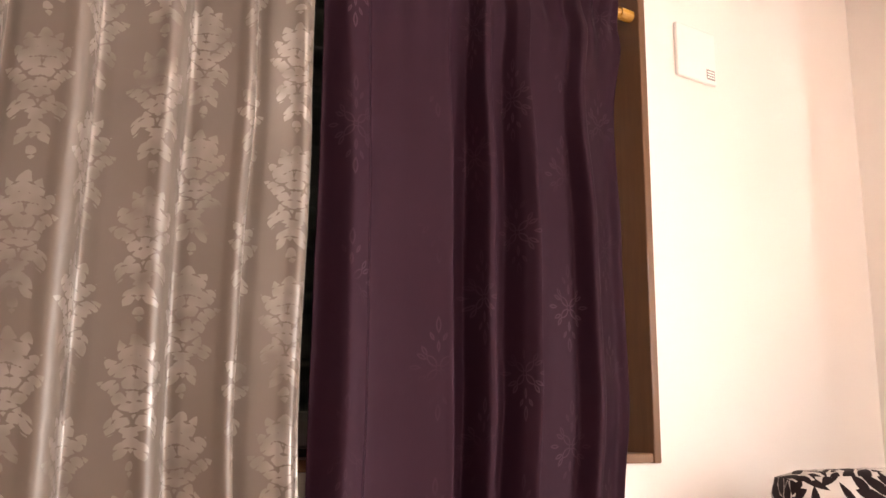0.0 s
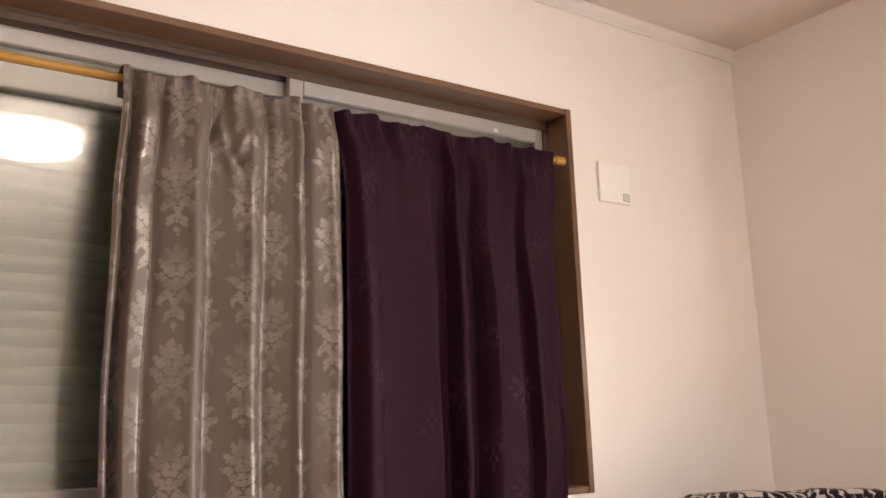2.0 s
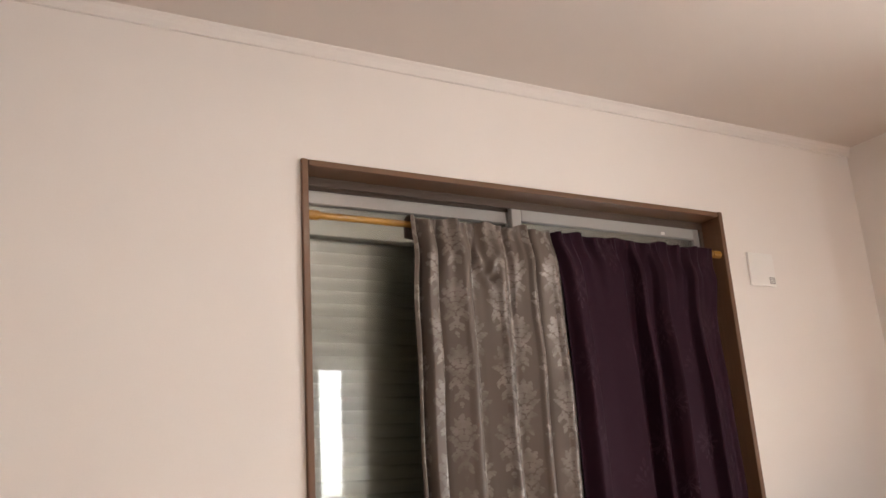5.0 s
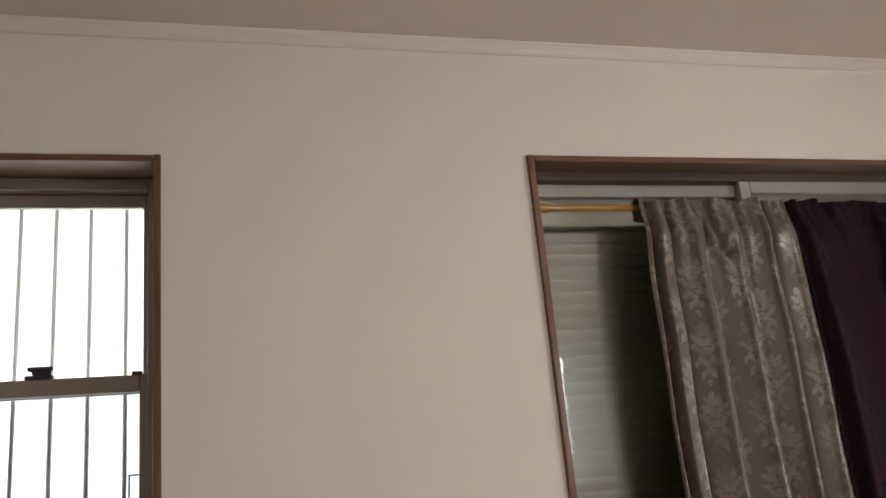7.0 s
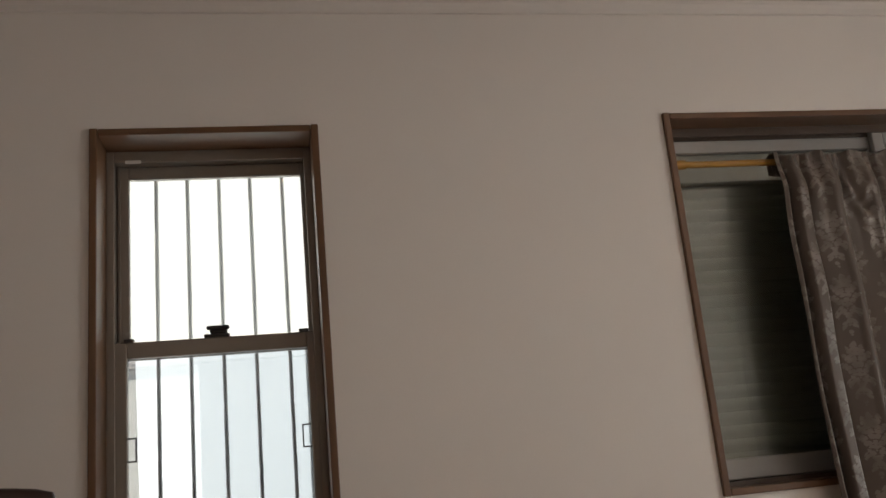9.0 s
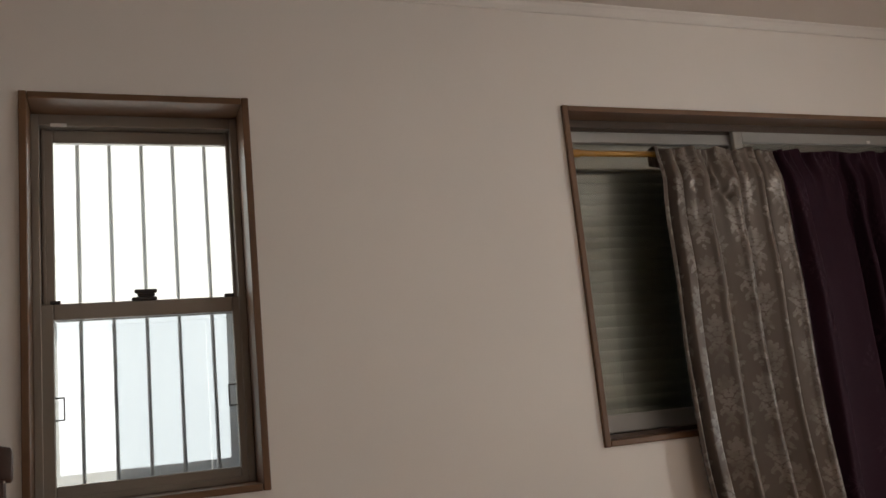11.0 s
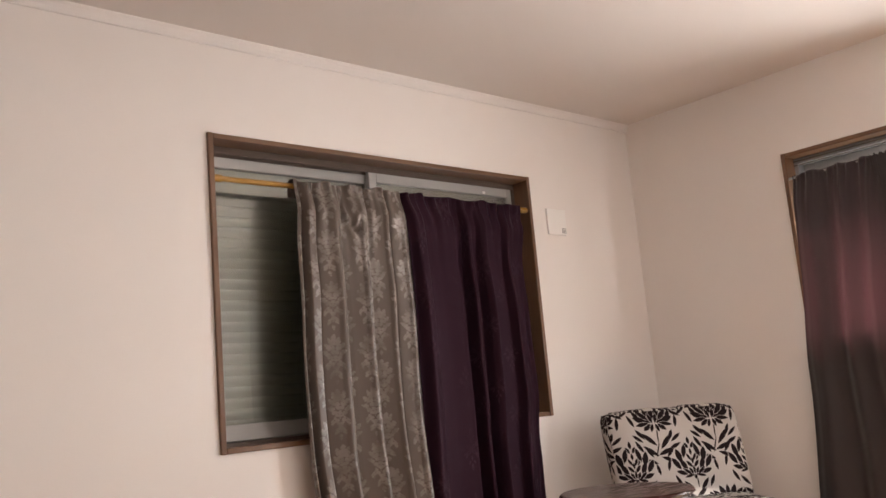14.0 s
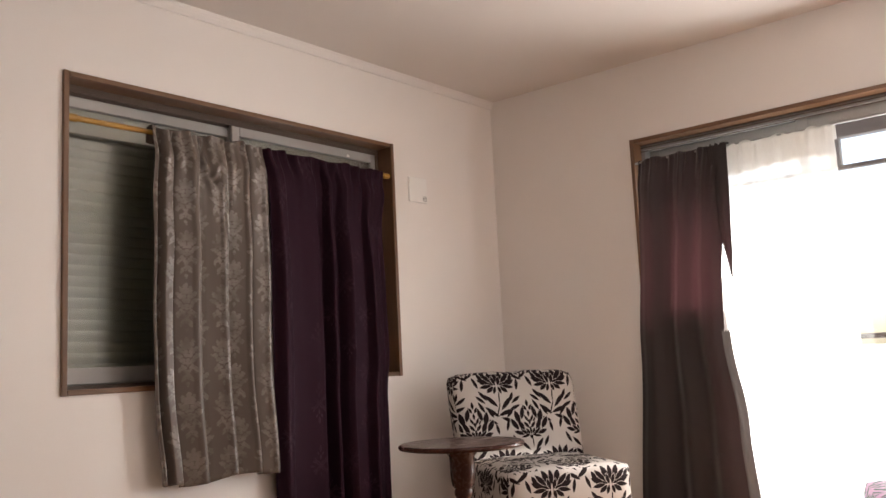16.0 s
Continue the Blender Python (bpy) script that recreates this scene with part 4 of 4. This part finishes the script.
# ---- furniture ----
def soft_box(lo, hi, r, cuts=6, puff=0.0):
    """An upholstered block: rounded edges and slightly swollen faces."""
    bm = box(lo, hi)
    bmesh.ops.subdivide_edges(bm, edges=bm.edges[:], cuts=cuts, use_grid_fill=True)
    c, h = [(a + b) / 2 for a, b in zip(lo, hi)], [(b - a) / 2 for a, b in zip(lo, hi)]
    for v in bm.verts:
        p = [v.co[i] - c[i] for i in range(3)]
        core = [max(-(h[i] - r), min(h[i] - r, p[i])) for i in range(3)]
        off = Vector([p[i] - core[i] for i in range(3)])
        if off.length > 1e-9:
            off = off.normalized() * r
        q = [core[i] + off[i] for i in range(3)]
        n = [p[i] / h[i] for i in range(3)]
        for i in range(3):
            j, k = (i + 1) % 3, (i + 2) % 3
            if abs(abs(n[i]) - 1) < 1e-4:
                q[i] += math.copysign(puff * (1 - n[j] ** 2) * (1 - n[k] ** 2), n[i])
        v.co = Vector([c[i] + q[i] for i in range(3)])
    return bm


def cloth_uv(bm, off=(0, 0)):
    """Lays the print flat on each side of a block, in metres."""
    bm.normal_update()
    lay = bm.loops.layers.uv.new("cloth")
    for f in bm.faces:
        n = f.normal
        ax = max(range(3), key=lambda i: abs(n[i]))
        for lp in f.loops:
            p = lp.vert.co
            lp[lay].uv = {0: (p.y + off[0], p.z + off[1]), 1: (p.x + off[0], p.z + off[1]), 2: (p.x + off[0], p.y + off[1])}[ax]
    return bm


def lounge_chair(base, turn, cover, label):
    """An armless upholstered chair; it faces its own -y."""
    ch = thing("lounge_chair", base, turn, label, "chair")
    seat = cloth_uv(soft_box((-0.29, -0.34, 0.13), (0.29, 0.25, 0.405), 0.035, 9, 0.012), (0.02, 0.0))
    part("seat", seat, cover, ch, smooth=True)
    back = soft_box((-0.312, 0.155, 0.34), (0.300, 0.290, 0.80), 0.036, 10, 0.012)
    cloth_uv(back, (0.028, -0.045))
    for v in back.verts:
        k = max(0.0, v.co.z - 0.36)
        v.co.y += 0.31 * k
        v.co.z += -0.010 * math.exp(-(v.co.x / 0.05) ** 2) * max(0, (k - 0.25) / 0.2)
        v.co.x *= 1 + 0.045 * k / 0.44
    part("backrest", back, cover, ch, smooth=True)
    for x in (-0.25, 0.25):
        for y in (-0.29, 0.20):
            part("leg", lathe([(0.018, 0.0), (0.026, 0.14)], (x, y, 0.0), 14), leg_wood, ch, "short dark tapered leg", True)
    return ch


lounge_chair((1.93, -0.68, 0), -34.0, flock, "armless lounge chair in cream fabric with dark lotus print")

tb = thing("side_table", (1.10, -0.90, 0), 0, "round dark mahogany pedestal side table beside the chair", "table")
part("tabletop", lathe([(0.218, 0.0), (0.233, 0.003), (0.238, 0.010), (0.236, 0.016), (0.230, 0.0195), (0.222, 0.0200), (0.0005, 0.0200)], (1.10, -0.90, 0.547), 72), table_wood, tb, "glossy round top with rounded rim", True)
part("pedestal", lathe([(0.045, 0.05), (0.036, 0.08), (0.030, 0.12), (0.036, 0.17), (0.044, 0.22), (0.040, 0.28), (0.028, 0.33), (0.025, 0.36), (0.034, 0.375), (0.034, 0.39),
                        (0.030, 0.398), (0.042, 0.410), (0.046, 0.44), (0.047, 0.48), (0.048, 0.515), (0.058, 0.528), (0.062, 0.547)], (1.10, -0.90, 0), 32), table_wood, tb, "turned pedestal", True)
part("foot", lathe([(0.17, 0.0), (0.175, 0.012), (0.165, 0.025), (0.09, 0.040), (0.05, 0.055)], (1.10, -0.90, 0), 48), table_wood, tb, "round foot", True)

ot = thing("ottoman", (1.665, -2.41, 0), 20, "plum ottoman with dark printed flowers", "ottoman")
part("cushion", cloth_uv(soft_box((-0.24, -0.24, 0.10), (0.24, 0.24, 0.40), 0.03, 7, 0.010)), plum_flock, ot, smooth=True)
for x in (-0.2, 0.2):
    for y in (-0.2, 0.2):
        part("leg", lathe([(0.016, 0.0), (0.022, 0.11)], (x, y, 0), 12), leg_wood, ot, smooth=True)


def dining_chair(base, turn, label):
    """A wooden dining chair with a bowed top rail; it faces its own -y."""
    ch = thing("dining_chair", base, turn, label, "chair")
    top = soft_box((-0.225, 0.178, 0.935), (0.225, 0.222, 1.020), 0.016, 10)
    for v in top.verts:
        v.co.y += 0.05 * (1 - (v.co.x / 0.225) ** 2) - 0.02
        v.co.z += -0.018 * (v.co.x / 0.225) ** 2
    part("top_rail", top, chair_wood, ch, smooth=True)
    for x in (-0.195, 0.195):
        part("back_post", box((x - 0.016, 0.165, 0.0), (x + 0.016, 0.20, 0.93), 0.006), chair_wood, ch)
        part("front_leg", box((x - 0.018, -0.215, 0.0), (x + 0.018, -0.18, 0.43), 0.005), chair_wood, ch)
    for x in (-0.10, -0.05, 0.0, 0.05, 0.10):
        part("spindle", box((x - 0.010, 0.195, 0.45), (x + 0.010, 0.207, 0.935), 0.003), chair_wood, ch)
    part("seat", soft_box((-0.215, -0.225, 0.43), (0.215, 0.20, 0.462), 0.012, 6), chair_wood, ch, smooth=True)
    return ch


dining_chair((-1.915, -0.62, 0.0), 8.0, "dark brown wooden dining chair with a bowed top rail")

# ---- outside ----
single("ground", box((-600, -600, -0.5), (600, 600, -0.35)), concrete, "pale concrete ground outside", "ground", kind="structure")
nb = thing("neighbour_house", (-1.0, 2.4, -0.35), 0, "cream rendered wall of a neighbouring house", "house")
part("wall", box((-6, 2.4, -0.35), (3.0, 2.7, 4.8)), render_wall, nb)
part("belt_course", box((-6, 2.36, 1.62), (3.0, 2.4, 1.74), 0.01), trim_paint, nb, "pale belt course")

fp = thing("garden_panel", (-0.5, 0.51, -0.35), 0, "pale blue-grey boarded panel standing outside the narrow window", "panel")
for k in range(7):
    x = -1.50 + 0.30 * k
    part("board", box((x, 0.50, -0.35), (x + 0.296, 0.525, 1.37), 0.003), panel_paint, fp)
part("cap_rail", box((-1.51, 0.49, 1.37), (0.65, 0.535, 1.39), 0.003), panel_paint, fp)

pg = thing("terrace_canopy", (4.0, -2.6, -0.35), 0, "dark brown timber canopy over the terrace", "canopy")
part("beam", box((4.05, -6.2, 2.105), (4.13, 0.5, 2.250), 0.006), dark_beam, pg)
part("beam", box((4.05, -6.2, 1.908), (4.10, 0.5, 1.934), 0.006), dark_beam, pg)
part("stud", box((4.052, -1.54, 1.934), (4.11, -1.47, 2.105), 0.006), dark_beam, pg)
for y in (-6.1, 0.4):
    part("post", box((4.04, y - 0.05, -0.35), (4.14, y + 0.05, 2.15), 0.006), dark_beam, pg)
part("handrail", box((4.05, -6.2, 0.887), (4.10, -1.50, 0.918), 0.006), dark_beam, pg)
part("handrail_post", box((4.06, -1.505, -0.35), (4.09, -1.470, 0.90), 0.004), dark_beam, pg)
part("finial", lathe([(0.016, 0.0), (0.022, 0.012), (0.014, 0.024), (0.024, 0.050), (0.022, 0.074), (0.008, 0.098), (0.002, 0.104)], (4.075, -1.487, 0.90), 16), dark_beam, pg, smooth=True)
